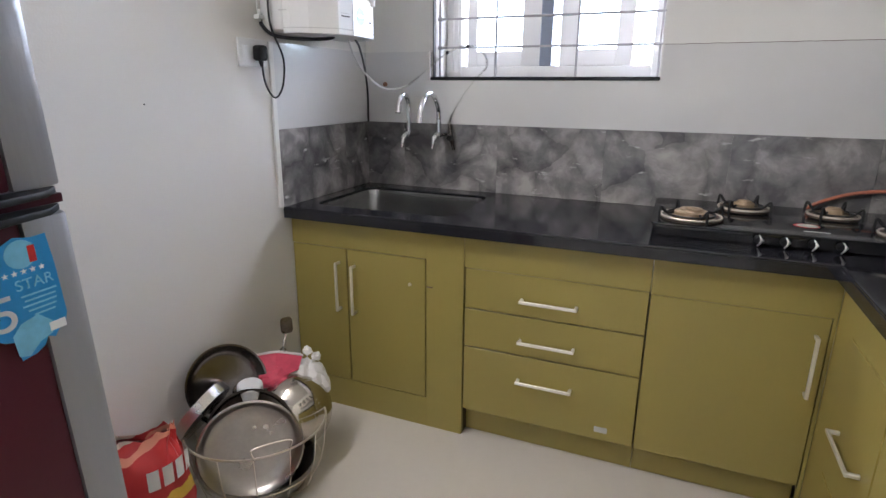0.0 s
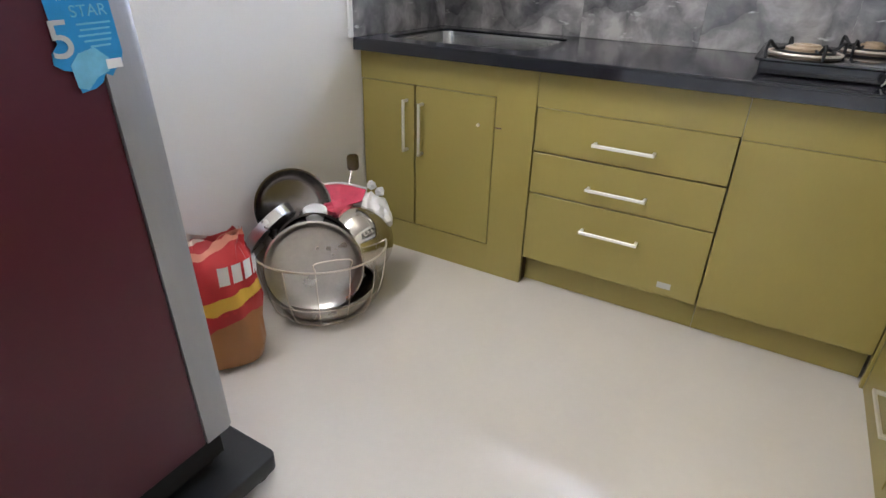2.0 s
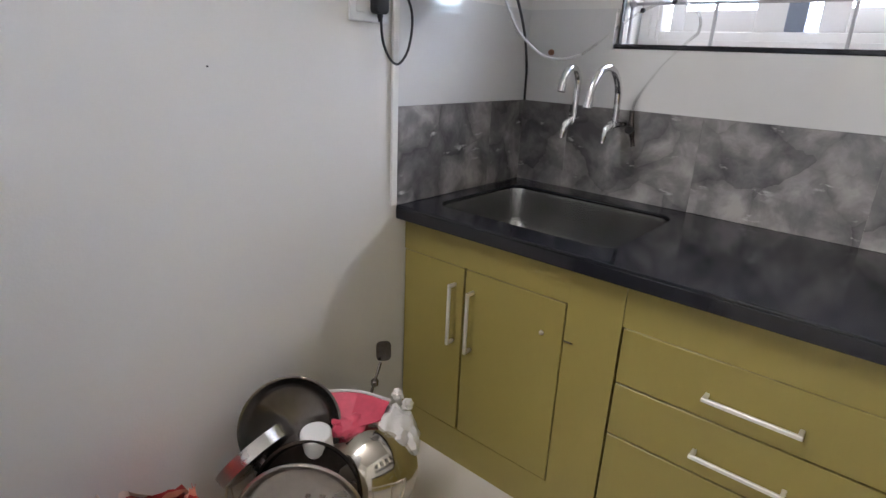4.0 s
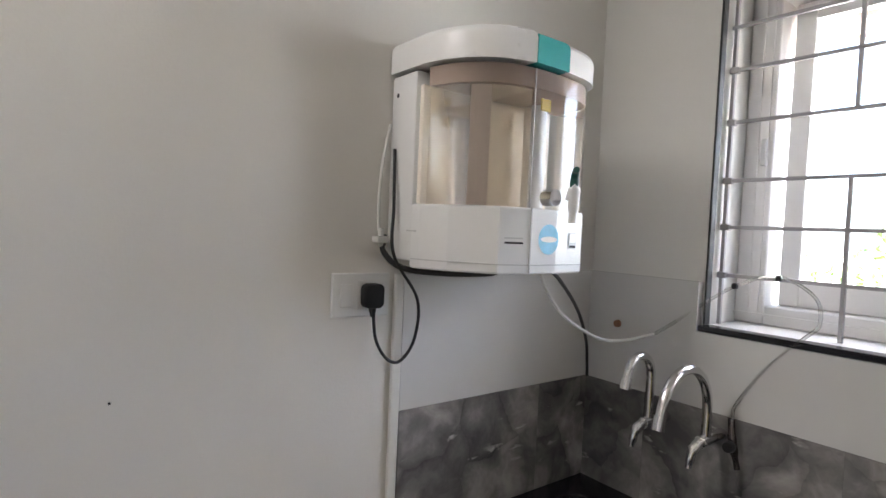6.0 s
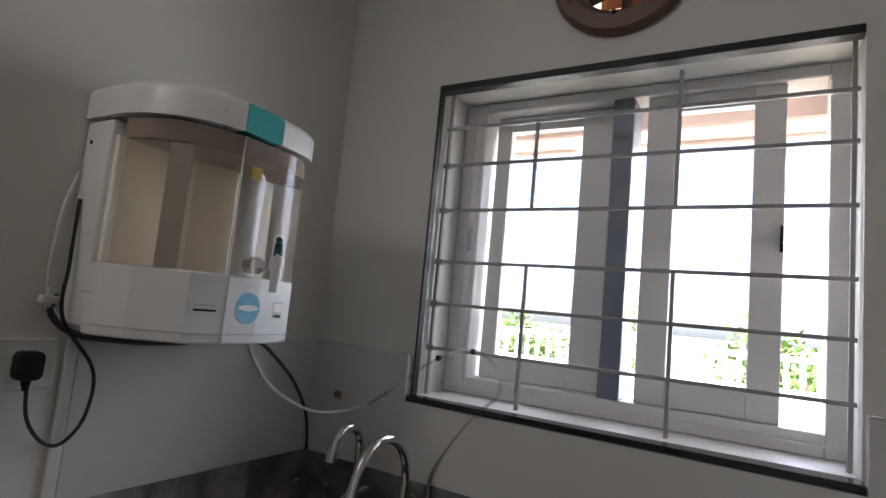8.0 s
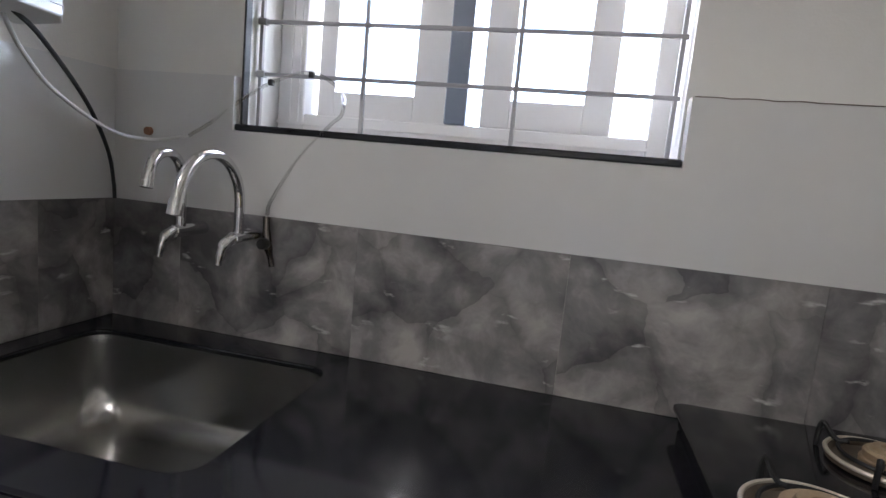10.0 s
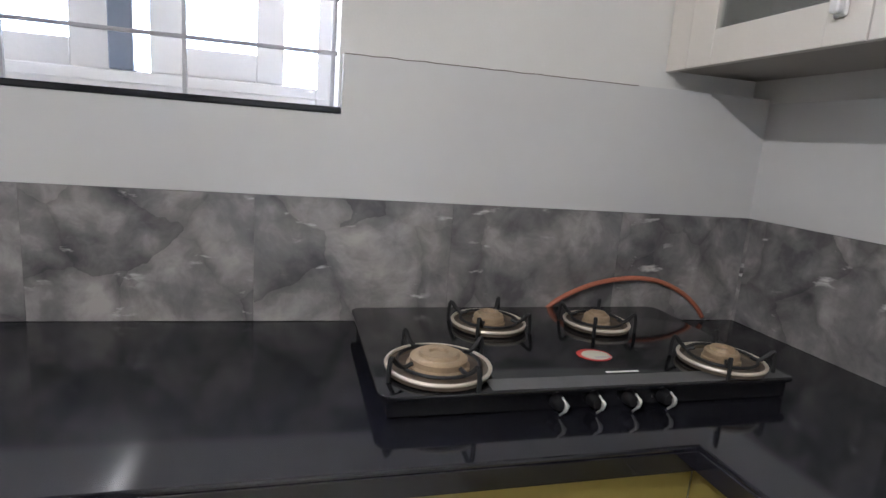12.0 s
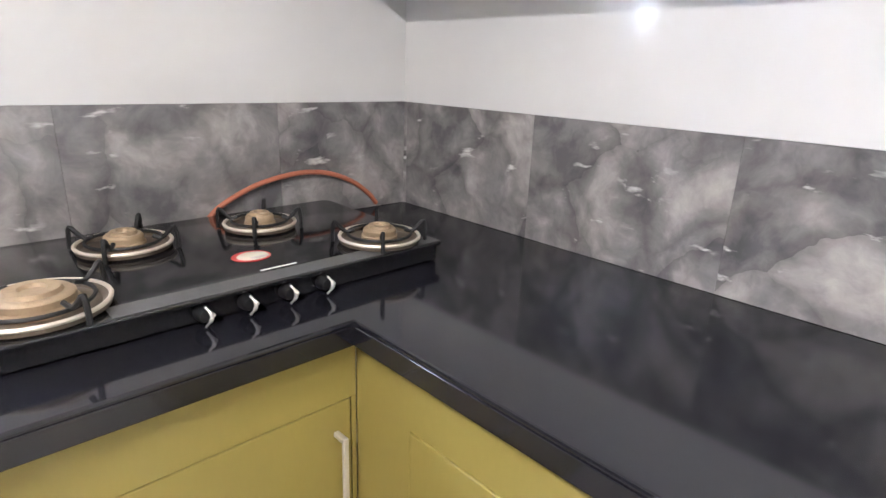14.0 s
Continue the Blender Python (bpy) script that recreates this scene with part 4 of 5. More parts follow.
# ---------------------------------------------------------------- gas hob
HX0, HX1, HY0, HY1 = 1.362, 2.19, -0.556, -0.085
ZG = 0.906
hob = thing("gas_hob", (1.78, -0.31, ZT), "black glass four-burner gas hob standing on the worktop", "gas hob")
part("body", boxes((HX0 + 0.015, HX1 - 0.015, HY0 + 0.012, HY1 - 0.012, ZT + 0.003, ZG - 0.0085), bevel=0.002), M_HOBGLASS, hob)
part("glass_top", prism(rounded(HX0, HX1, HY0, HY1, 0.025), ZG - 0.008, ZG, bevel=0.0015), M_HOBGLASS, hob, "glossy black toughened glass", smooth=True)
# reflection of the sky in the front glass, put into this strip's grey
part("front_strip", boxes((1.555, HX1 - 0.012, HY0 + 0.006, HY0 + 0.05, ZG + 0.0002, ZG + 0.0008)), M_HOBSTRIP, hob, "grey strip, the sky's reflection put into its colour")
for x in (HX0 + 0.06, HX1 - 0.06):
    for y in (HY0 + 0.05, HY1 - 0.05):
        part("foot", lathe([(0, 0), (0.018, 0), (0.015, 0.0028), (0, 0.0028)], Matrix.Translation((x, y, ZT)), 12), M_BLACK, hob)
part("emblem", lathe([(0, 0.0014), (0.036, 0.0014), (0.037, 0.0006), (0, 0.0006)], Matrix.Translation((1.822, -0.412, ZG)) @ Matrix.Diagonal((1, 0.86, 1, 1)), 28), M_RED, hob, "round red and white print")
part("emblem_field", lathe([(0, 0.0022), (0.029, 0.0022), (0.03, 0.0014), (0, 0.0014)], Matrix.Translation((1.824, -0.414, ZG)) @ Matrix.Diagonal((1, 0.8, 1, 1)), 24), pbr("pale_green_print", (0.66, 0.68, 0.58), 0.4), hob)
part("emblem_bar", boxes((1.815, 1.85, -0.432, -0.424, ZG + 0.0024, ZG + 0.0028)), M_GPLAS, hob)
part("maker_bar", boxes((1.80, 1.87, -0.498, -0.492, ZG + 0.0006, ZG + 0.001)), M_PAPER, hob, "small pale printed bar")


def burner(x, y, rp, rb, spin):
    b = part("drip_pan", lathe([(0, 0.004), (rp * 0.55, 0.004), (rp * 0.62, 0.007), (rp * 0.86, 0.005), (rp * 0.95, 0.012), (rp, 0.013), (rp * 0.99, 0.003), (rp * 0.9, 0.0006), (0, 0.0006)], Matrix.Translation((x, y, ZG)), 40), M_DRIP, hob, "stained steel drip pan", smooth=True)
    part("pan_rim", tube([(x + rp * 0.985 * math.cos(a), y + rp * 0.985 * math.sin(a), ZG + 0.0125) for a in [2 * math.pi * k / 28 for k in range(28)]], 0.0036, 8, 2, closed=True), M_RIM, b, "bright worn steel rim", smooth=True)
    part("burner_head", lathe([(0, 0.0045), (rb * 1.1, 0.0045), (rb * 1.1, 0.014), (rb, 0.016), (rb, 0.026), (rb * 0.9, 0.03), (rb * 0.72, 0.03), (rb * 0.66, 0.036), (rb * 0.36, 0.036), (rb * 0.30, 0.031), (0, 0.031)], Matrix.Translation((x, y, ZG)), 32), M_BRASS, b, "worn brass burner head", smooth=True)
    s = part("pan_support", tube([(x + rp * 0.78 * math.cos(a), y + rp * 0.78 * math.sin(a), ZG + 0.018) for a in [2 * math.pi * k / 20 for k in range(20)]], 0.0032, 6, 2, closed=True), M_IRON, hob, "black cast-iron ring", smooth=True)
    for k in range(4):
        a = radians(spin + 90 * k)
        c, d_ = math.cos(a), math.sin(a)
        q = [(rp + 0.012, 0.0), (rp + 0.012, 0.02), (rp + 0.008, 0.042), (rp - 0.004, 0.03), (rp * 0.8, 0.02), (rp * 0.62, 0.024)]
        part("prong", tube([(x + r * c, y + r * d_, ZG + z + 0.001) for r, z in q], [0.0042, 0.0046, 0.004], 6, 3), M_IRON, s)


burner(1.482, -0.458, 0.095, 0.052, 25)
burner(1.657, -0.228, 0.083, 0.034, 57)
burner(1.925, -0.238, 0.076, 0.030, 57)
burner(2.075, -0.474, 0.084, 0.034, 57)
for x in (1.677, 1.748, 1.82, 1.892):
    k = part("knob", lathe([(0, 0.022), (0.010, 0.021), (0.0125, 0.016), (0.014, 0.0), (0, 0)], Matrix.Translation((x, HY0 + 0.012, 0.880)) @ Matrix.Rotation(radians(90), 4, "X"), 20), M_BLACK, hob, smooth=True)
    part("grip", tube([(x - 0.003, HY0 - 0.011, 0.864), (x + 0.003, HY0 - 0.018, 0.876), (x + 0.004, HY0 - 0.018, 0.886), (x - 0.002, HY0 - 0.011, 0.897)], [0.002, 0.0034, 0.0034, 0.002], 8, 5), M_HANDLE, k, "curved chrome grip", smooth=True)
    part("grip_pin", tube([(x + 0.004, HY0 - 0.014, 0.880), (x + 0.011, HY0 - 0.013, 0.882)], 0.003, 8, 2), M_HANDLE, k)

gas = thing("gas_hose", (1.85, -0.06, ZG), "orange rubber gas hose arching behind the hob", "hose")
part("hose", tube([(1.868, -0.078, 0.892), (1.895, -0.078, 0.918), (1.94, -0.078, 0.943), (2.0, -0.078, 0.966), (2.07, -0.078, 0.98), (2.14, -0.078, 0.984), (2.21, -0.078, 0.973), (2.28, -0.078, 0.944), (2.335, -0.078, 0.904), (2.362, -0.078, 0.8725)], 0.0066, 10, 8), M_ORANGE, gas, smooth=True)
part("connector", tube([(1.858, -0.08, 0.882), (1.87, -0.079, 0.895)], 0.009, 10, 3), M_IRON, gas)

# ---------------------------------------------------------------- wall cupboard
CX, CZ0, CZ1 = 2.18, 1.536, 2.26
cup = thing("wall_cupboard", (2.34, -1.1, CZ0), "white painted wall cupboard with glazed doors over the worktop", "cupboard")
# shade under and inside the cupboard is put into these boards' grey
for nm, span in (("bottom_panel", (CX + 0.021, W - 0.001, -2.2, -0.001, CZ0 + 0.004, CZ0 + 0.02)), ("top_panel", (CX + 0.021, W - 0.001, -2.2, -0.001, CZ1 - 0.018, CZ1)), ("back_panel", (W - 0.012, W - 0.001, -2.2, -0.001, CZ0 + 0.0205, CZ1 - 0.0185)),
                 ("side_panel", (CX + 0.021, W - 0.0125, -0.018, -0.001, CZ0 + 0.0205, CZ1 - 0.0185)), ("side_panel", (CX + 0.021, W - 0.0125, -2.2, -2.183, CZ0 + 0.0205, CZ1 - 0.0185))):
    part(nm, boxes(span), M_CUPU, cup, "plain board, its shade put into the grey-beige")
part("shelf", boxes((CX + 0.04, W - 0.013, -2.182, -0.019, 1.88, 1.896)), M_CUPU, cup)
part("filler", boxes((CX, CX + 0.02, -0.08, -0.001, CZ0, CZ1), bevel=0.001), M_CUPB, cup)
for y1, y0 in ((-0.081, -0.556), (-0.559, -1.09), (-1.093, -1.63), (-1.633, -2.2)):
    s = 0.088
    d = part("door", boxes((CX, CX + 0.02, y0, y0 + s, CZ0, CZ1), (CX, CX + 0.02, y1 - s, y1, CZ0, CZ1), (CX, CX + 0.02, y0 + s, y1 - s, CZ0, CZ0 + 0.082), (CX, CX + 0.02, y0 + s, y1 - s, CZ1 - 0.082, CZ1), bevel=0.0012), M_CUPB, cup)
    part("pane", boxes((CX + 0.008, CX + 0.012, y0 + s - 0.003, y1 - s + 0.003, CZ0 + 0.079, CZ1 - 0.079)), M_GLASS, d)
    part("knob", boxes((CX - 0.008, CX - 0.0005, y0 + 0.042, y0 + 0.07, CZ0 + 0.048, CZ0 + 0.135), (CX - 0.024, CX - 0.0085, y0 + 0.046, y0 + 0.066, CZ0 + 0.054, CZ0 + 0.128), bevel=0.003), M_WPLAS, d, "white plastic pull")

# ---------------------------------------------------------------- refrigerator
RX, RY0, RY1 = 0.60, -2.52, -1.874
fr = thing("refrigerator", (0.31, -2.2, 0.06), "maroon two-door refrigerator with grey edge trim, on a black stand", "refrigerator")
fr.rotation_euler = (radians(2.0), 0, 0)
part("cabinet", boxes((0.03, RX - 0.052, RY0 + 0.004, RY1 - 0.004, 0.10, 1.615), bevel=0.008, seg=2), M_FGREY, fr, "grey painted steel case", smooth=True)


def fridge_door(z0_, z1_):
    d = part("door", boxes((RX - 0.048, RX, RY0, RY1 - 0.070, z0_, z1_), bevel=0.006, seg=2), M_MAROON, fr, "glossy maroon door", smooth=True)
    bm = prism([(RX - 0.048, RY1 - 0.069), (RX + 0.002, RY1 - 0.069), (RX + 0.002, RY1 - 0.016), (RX - 0.004, RY1 - 0.004), (RX - 0.016, RY1), (RX - 0.048, RY1)], z0_, z1_, bevel=0.003)
    part("edge_trim", bm, M_FGREY, d, "satin grey edge trim", smooth=True)
    return d


low = fridge_door(0.19, 1.128)
up = fridge_door(1.168, 1.62)


def grip(z):
    bm = prism([(RX - 0.01, RY0 + 0.01), (RX + 0.012, RY0 + 0.01), (RX + 0.034, RY0 + 0.1), (RX + 0.034, RY1 - 0.13), (RX + 0.018, RY1 - 0.036), (RX - 0.005, RY1 - 0.01), (RX - 0.01, RY1 - 0.01)], z - 0.0052, z + 0.0052, bevel=0.002)
    return bm


part("grip", grip(1.161), M_BLACK, up, "black plastic grip", smooth=True)
part("grip", grip(1.136), M_BLACK, low, "black plastic grip", smooth=True)
part("gasket_strip", boxes((RX - 0.04, RX - 0.003, RY0 + 0.004, RY1 - 0.004, 1.1425, 1.155)), M_MAROON, fr, "maroon strip between the doors")
part("kick_plate", boxes((0.06, RX - 0.03, RY0 + 0.02, RY1 - 0.015, 0.10, 0.185), bevel=0.006), M_BLACK, fr)
for x in (0.08, RX - 0.07):
    for y in (RY0 + 0.05, RY1 - 0.05):
        part("foot", lathe([(0, 0.078), (0.022, 0.078), (0.016, 0.1), (0, 0.1)], Matrix.Translation((x, y, 0)), 14), M_BLACK, fr)
stand = thing("refrigerator_stand", (0.33, -2.2, 0), "low dark grey plastic stand under the refrigerator", "stand")
part("tray", prism(rounded(0.03, 0.645, RY0 - 0.05, RY1 + 0.062, 0.02), 0.03, 0.077, holes=[rounded(0.12, 0.52, RY0 + 0.08, RY1 - 0.08, 0.02)], bevel=0.004), M_IRON, stand, smooth=True)
for x in (0.08, 0.595):
    for y in (RY0, RY1 + 0.03):
        part("leg", lathe([(0, 0), (0.03, 0), (0.025, 0.03), (0, 0.03)], Matrix.Translation((x, y, 0)), 14), M_IRON, stand)

# energy sticker on the door and trim
XS = RX + 0.0028
bm = prism([(-2.024, 1.112), (-1.998, 1.116), (-1.981, 1.124), (-1.958, 1.119), (-1.937, 1.12), (-1.933, 1.07), (-1.931, 0.99), (-1.936, 0.974), (-1.948, 0.966), (-1.955, 0.957), (-1.965, 0.962), (-1.972, 0.95), (-1.985, 0.943), (-2.006, 0.94), (-2.009, 0.972), (-2.022, 0.976), (-2.033, 0.985), (-2.031, 1.0), (-2.02, 1.012), (-2.022, 1.05)], XS, XS + 0.0008)
bm.transform(Matrix(((0, 0, 1, 0), (1, 0, 0, 0), (0, 1, 0, 0), (0, 0, 0, 1))))
st = part("energy_sticker", bm, M_BLUE, low, "torn blue five-star sticker")


def on_sticker(y, z, k=0.0):
    return Matrix.Translation((XS + 0.0012 + k, y, z)) @ Matrix.Rotation(radians(90), 4, "Z") @ Matrix.Rotation(radians(90), 4, "X")


letters("figure", "5", 0.075, on_sticker(-2.014, 1.015, 0.0006), M_SILVER, st)
letters("word", "STAR", 0.023, on_sticker(-1.966, 1.052), M_LBLUE, st)
for k in range(5):
    bm = bmesh.new()
    y, z = -2.002 + k * 0.0125, 1.072
    bm.faces.new([bm.verts.new((XS + 0.0013, y + (0.0052 if i % 2 == 0 else 0.0021) * math.sin(math.pi * i / 5), z + (0.0052 if i % 2 == 0 else 0.0021) * math.cos(math.pi * i / 5))) for i in range(10)])
    part("star", bm, M_PAPER, st)
for y, z, w in ((-1.963, 1.035, 0.05), (-1.963, 1.027, 0.044), (-1.965, 1.019, 0.048), (-1.963, 1.011, 0.04), (-1.961, 1.003, 0.03)):
    part("text_bar", boxes((XS + 0.0009, XS + 0.0013, y - w / 2, y + w / 2, z - 0.0014, z + 0.0014)), M_LBLUE, st)
bm = lathe([(0, 0.0004), (0.021, 0.0004), (0.0215, 0), (0, 0)], Matrix.Translation((XS + 0.0009, -1.976, 1.098)) @ Matrix.Rotation(radians(90), 4, "Y"), 20)
part("globe", bm, M_LBLUE, st)
part("flag", boxes((XS + 0.0013, XS + 0.0018, -1.966, -1.956, 1.083, 1.108)), M_RED, st)
bm = prism([(-2.009, 0.948), (-1.995, 0.943), (-1.977, 0.959), (-1.958, 0.965), (-1.954, 0.984), (-1.972, 1.002), (-1.997, 0.996), (-2.011, 0.981)], XS + 0.0009, XS + 0.0013)
bm.transform(Matrix(((0, 0, 1, 0), (1, 0, 0, 0), (0, 1, 0, 0), (0, 0, 0, 1))))
part("ice_print", bm, M_LBLUE, st)
part("torn_patch", boxes((XS + 0.0009, XS + 0.0015, -1.96, -1.936, 0.968, 0.982)), M_PAPER, st)

st.location, st.scale = (0, -0.0384, 0.0528), (1, 0.97, 0.94)

# ---------------------------------------------------------------- flour bag
bagt = thing("flour_bag", (0.172, -1.56, 0), "red and yellow printed flour bag with a crumpled top", "bag")
bm = bmesh.new()
rings = []
prof = [(0.0, 0.08, 0.07), (0.012, 0.1, 0.086), (0.07, 0.112, 0.096), (0.15, 0.113, 0.098), (0.24, 0.11, 0.094), (0.31, 0.104, 0.088), (0.345, 0.1, 0.078), (0.37, 0.094, 0.058), (0.388, 0.09, 0.036), (0.40, 0.092, 0.022), (0.42, 0.097, 0.015)]
for q, (z, a, b) in enumerate(prof):
    ring = []
    for k in range(48):
        t = 2 * math.pi * k / 48
        s = abs(math.cos(t)) ** 0.7 * (1 if math.cos(t) >= 0 else -1), abs(math.sin(t)) ** 0.7 * (1 if math.sin(t) >= 0 else -1)
        u = z / 0.42
        n = noise.noise(Vector((math.cos(t) * 2.2, math.sin(t) * 2.2, z * 11))) * (0.006 + 0.018 * u) + noise.noise(Vector((math.cos(t) * 6, math.sin(t) * 6, z * 26))) * (0.002 + 0.011 * u)
        lift = noise.noise(Vector((t * 1.4, 4, 2))) * 0.04 + noise.noise(Vector((t * 4.1, 1, 7))) * 0.022
        ring.append(bm.verts.new(Vector((s[1] * b + n, s[0] * a + n * 0.8, z + lift * max(0, u - 0.72) / 0.28))))
    rings.append(ring)
for a, b in zip(rings, rings[1:]):
    for k in range(48):
        bm.faces.new((a[k], a[(k + 1) % 48], b[(k + 1) % 48], b[k]))
bm.faces.new(rings[0][::-1])
bm.transform(Matrix.Rotation(radians(-38), 4, "Z"))
sack = part("sack", bm, M_ATTA, bagt, smooth=True)
sack.matrix_parent_inverse = Matrix.Identity(4)


def on_bag(t, z, w, h, mat, name):
    """A small curved print on the bag at the angle t."""
    g = bmesh.new()
    rows = []
    for zz in (z, z + h):
        row = []
        for k in range(5):
            tt = t + (k / 4 - 0.5) * w
            row.append(g.verts.new((math.cos(tt) * 0.103, math.sin(tt) * 0.117, zz)))
        rows.append(row)
    for k in range(4):
        g.faces.new((rows[0][k], rows[0][k + 1], rows[1][k + 1], rows[1][k]))
    g.transform(Matrix.Rotation(radians(-38), 4, "Z"))
    o = part(name, g, mat, bagt)
    o.matrix_parent_inverse = Matrix.Identity(4)


for k in range(4):
    on_bag(0.2 + k * 0.33, 0.305, 0.25, 0.058, M_PAPER, "print_bar")
for k in range(6):
    on_bag(0.1 + k * 0.24, 0.205, 0.13, 0.012, M_RED, "print_bar")

# ---------------------------------------------------------------- wire basket of vessels
BC = Vector((0.23, -1.182, 0))
tilt = Matrix.Translation(BC) @ Matrix.Rotation(radians(-3), 4, Vector((0.74, 0.67, 0))) @ Matrix.Translation((0, 0, 0.011))
basket = thing("wire_basket", BC, "round steel wire basket on the floor, heaped with vessels", "basket")


def wire(name, pts, r=0.0026, closed=False, steps=2):
    bm = tube(pts, r, 6, steps, closed)
    bm.transform(tilt)
    return part(name, bm, M_WIRE, basket, smooth=True)


def ring_pts(r, z, n=28):
    return [(r * math.cos(2 * math.pi * k / n), r * math.sin(2 * math.pi * k / n), z) for k in range(n)]


for r, z, w in ((0.15, 0.0, 0.003), (0.2, 0.08, 0.0022), (0.226, 0.232, 0.0036)):
    wire("hoop", ring_pts(r, z), w, True)
for k in range(13):
    a = radians(-52) + 2 * math.pi * k / 13
    c, s = math.cos(a), math.sin(a)
    wire("upright", [(0.03 * c, 0.03 * s, 0.0), (0.14 * c, 0.14 * s, 0.0), (0.182 * c, 0.182 * s, 0.03), (0.212 * c, 0.212 * s, 0.12), (0.226 * c, 0.226 * s, 0.232)], 0.002, False, 4)
for a0 in (radians(-38), radians(142)):
    wire("grip", [(0.226 * math.cos(a0 - 0.24), 0.226 * math.sin(a0 - 0.24), 0.232), (0.233 * math.cos(a0 - 0.23), 0.233 * math.sin(a0 - 0.23), 0.268), (0.233 * math.cos(a0 + 0.23), 0.233 * math.sin(a0 + 0.23), 0.268), (0.226 * math.cos(a0 + 0.24), 0.226 * math.sin(a0 + 0.24), 0.232)], 0.0028, False, 5)


def vessel(name, profile, at, normal, material, label, category="vessel", spin=0, seg=44):
    t = thing(name, at, label, category, "vessels in the basket")
    m = Matrix.Translation(at) @ Vector(normal).to_track_quat("Z", "Y").to_matrix().to_4x4() @ Matrix.Rotation(radians(spin), 4, "Z")
    part("shell", lathe(profile, m, seg), material, t, smooth=True)
    return t, m


# broad plate facing out of the basket
t, m = vessel("steel_plate", [(0, 0), (0.10, 0.0), (0.132, 0.003), (0.143, 0.012), (0.150, 0.026), (0.158, 0.030), (0.163, 0.027), (0.162, 0.022), (0.154, 0.018), (0.146, 0.002), (0.134, -0.004), (0, -0.006)], (0.268, -1.258, 0.212), (0.68, -0.72, 0.15), M_POT, "round stainless steel plate with a raised rim", "plate")
t, m = vessel("steel_plate", [(0, 0), (0.10, 0.0), (0.124, 0.005), (0.132, 0.022), (0.140, 0.024), (0.134, 0.016), (0.125, -0.001), (0, -0.004)], (0.222, -1.205, 0.222), (0.6, -0.68, 0.42), M_DPOT, "stainless steel plate behind the front plate", "plate")
# domed bowl beside it
t, m = vessel("steel_bowl", [(0, -0.092), (0.03, -0.090), (0.07, -0.078), (0.10, -0.054), (0.121, -0.018), (0.127, 0.008), (0.134, 0.011), (0.133, 0.006), (0.128, -0.004), (0.123, -0.022), (0.103, -0.058), (0.07, -0.082), (0.03, -0.095), (0, -0.097)], (0.275, -1.04, 0.222), (-0.64, 0.55, -0.50), M_BOWL, "shiny domed stainless steel bowl lying upside down", "bowl")
# sooty pan against the wall
t, m = vessel("frying_pan", [(0, 0), (0.095, 0.0), (0.112, 0.010), (0.128, 0.040), (0.134, 0.042), (0.118, 0.006), (0.098, -0.006), (0, -0.006)], (0.088, -1.165, 0.345), (0.80, -0.42, 0.40), M_DPOT, "dark sooty round pan leaning against the wall", "pan")
# lid wedged on edge, its broad rim showing
t, m = vessel("pot_lid", [(0, 0.024), (0.06, 0.022), (0.098, 0.018), (0.108, 0.016), (0.111, -0.018), (0.107, -0.018), (0.104, 0.012), (0.06, 0.018), (0, 0.02)], (0.078, -1.26, 0.293), (0.79, 0.15, -0.58), M_STEEL, "stainless steel lid wedged on edge", "lid")
part("knob", lathe([(0, 0.046), (0.014, 0.044), (0.016, 0.036), (0.007, 0.03), (0.007, 0.018), (0, 0.018)], m, 16), M_POT, t, smooth=True)
# upturned white cup and steel tumblers
t, m = vessel("plastic_cup", [(0, 0.0), (0.036, 0.0), (0.041, -0.004), (0.044, -0.06), (0.047, -0.062), (0.045, -0.064), (0.042, -0.06), (0.038, -0.006), (0, -0.004)], (0.18, -1.145, 0.358), (0.08, -0.08, 1), M_WPLAS, "upturned white plastic cup among the vessels", "cup", seg=28)
for at, nrm in (((0.13, -1.12, 0.30), (0.1, -0.35, 0.8)),):
    vessel("steel_tumbler", [(0, 0.03), (0.028, 0.03), (0.031, 0.026), (0.036, -0.05), (0.038, -0.05), (0.033, 0.029), (0.028, 0.033), (0, 0.033)], at, nrm, M_DPOT, "small upturned stainless steel tumbler", "tumbler", seg=24)
# pots at the bottom
t, m = vessel("cooking_pot", [(0, 0), (0.115, 0.0), (0.148, 0.014), (0.166, 0.045), (0.174, 0.085), (0.181, 0.09), (0.176, 0.082), (0.162, 0.045), (0.145, 0.017), (0.115, 0.004), (0, 0.004)], (0.226, -1.174, 0.016), (0.03, -0.03, 1), M_POT, "stained steel cooking pot low in the basket", "pot")
t, m = vessel("steel_bowl", [(0, -0.04), (0.05, -0.037), (0.08, -0.012), (0.088, 0.01), (0.092, 0.011), (0.083, -0.014), (0.05, -0.042), (0, -0.045)], (0.268, -1.085, 0.12), (-0.5, 0.25, 0.8), M_POT, "small steel bowl under the front plate", "bowl")
t, m = vessel("steel_bowl", [(0, -0.04), (0.05, -0.037), (0.075, -0.012), (0.08, 0.01), (0.084, 0.011), (0.078, -0.014), (0.05, -0.042), (0, -0.045)], (0.155, -1.19, 0.105), (0.1, 0.4, 0.9), M_POT, "small steel bowl low in the basket", "bowl")

# printed polythene bag stuffed behind the bowl
pb = thing("polythene_bag", (0.2, -0.95, 0.2), "crumpled white and red printed polythene bag in the basket", "bag")


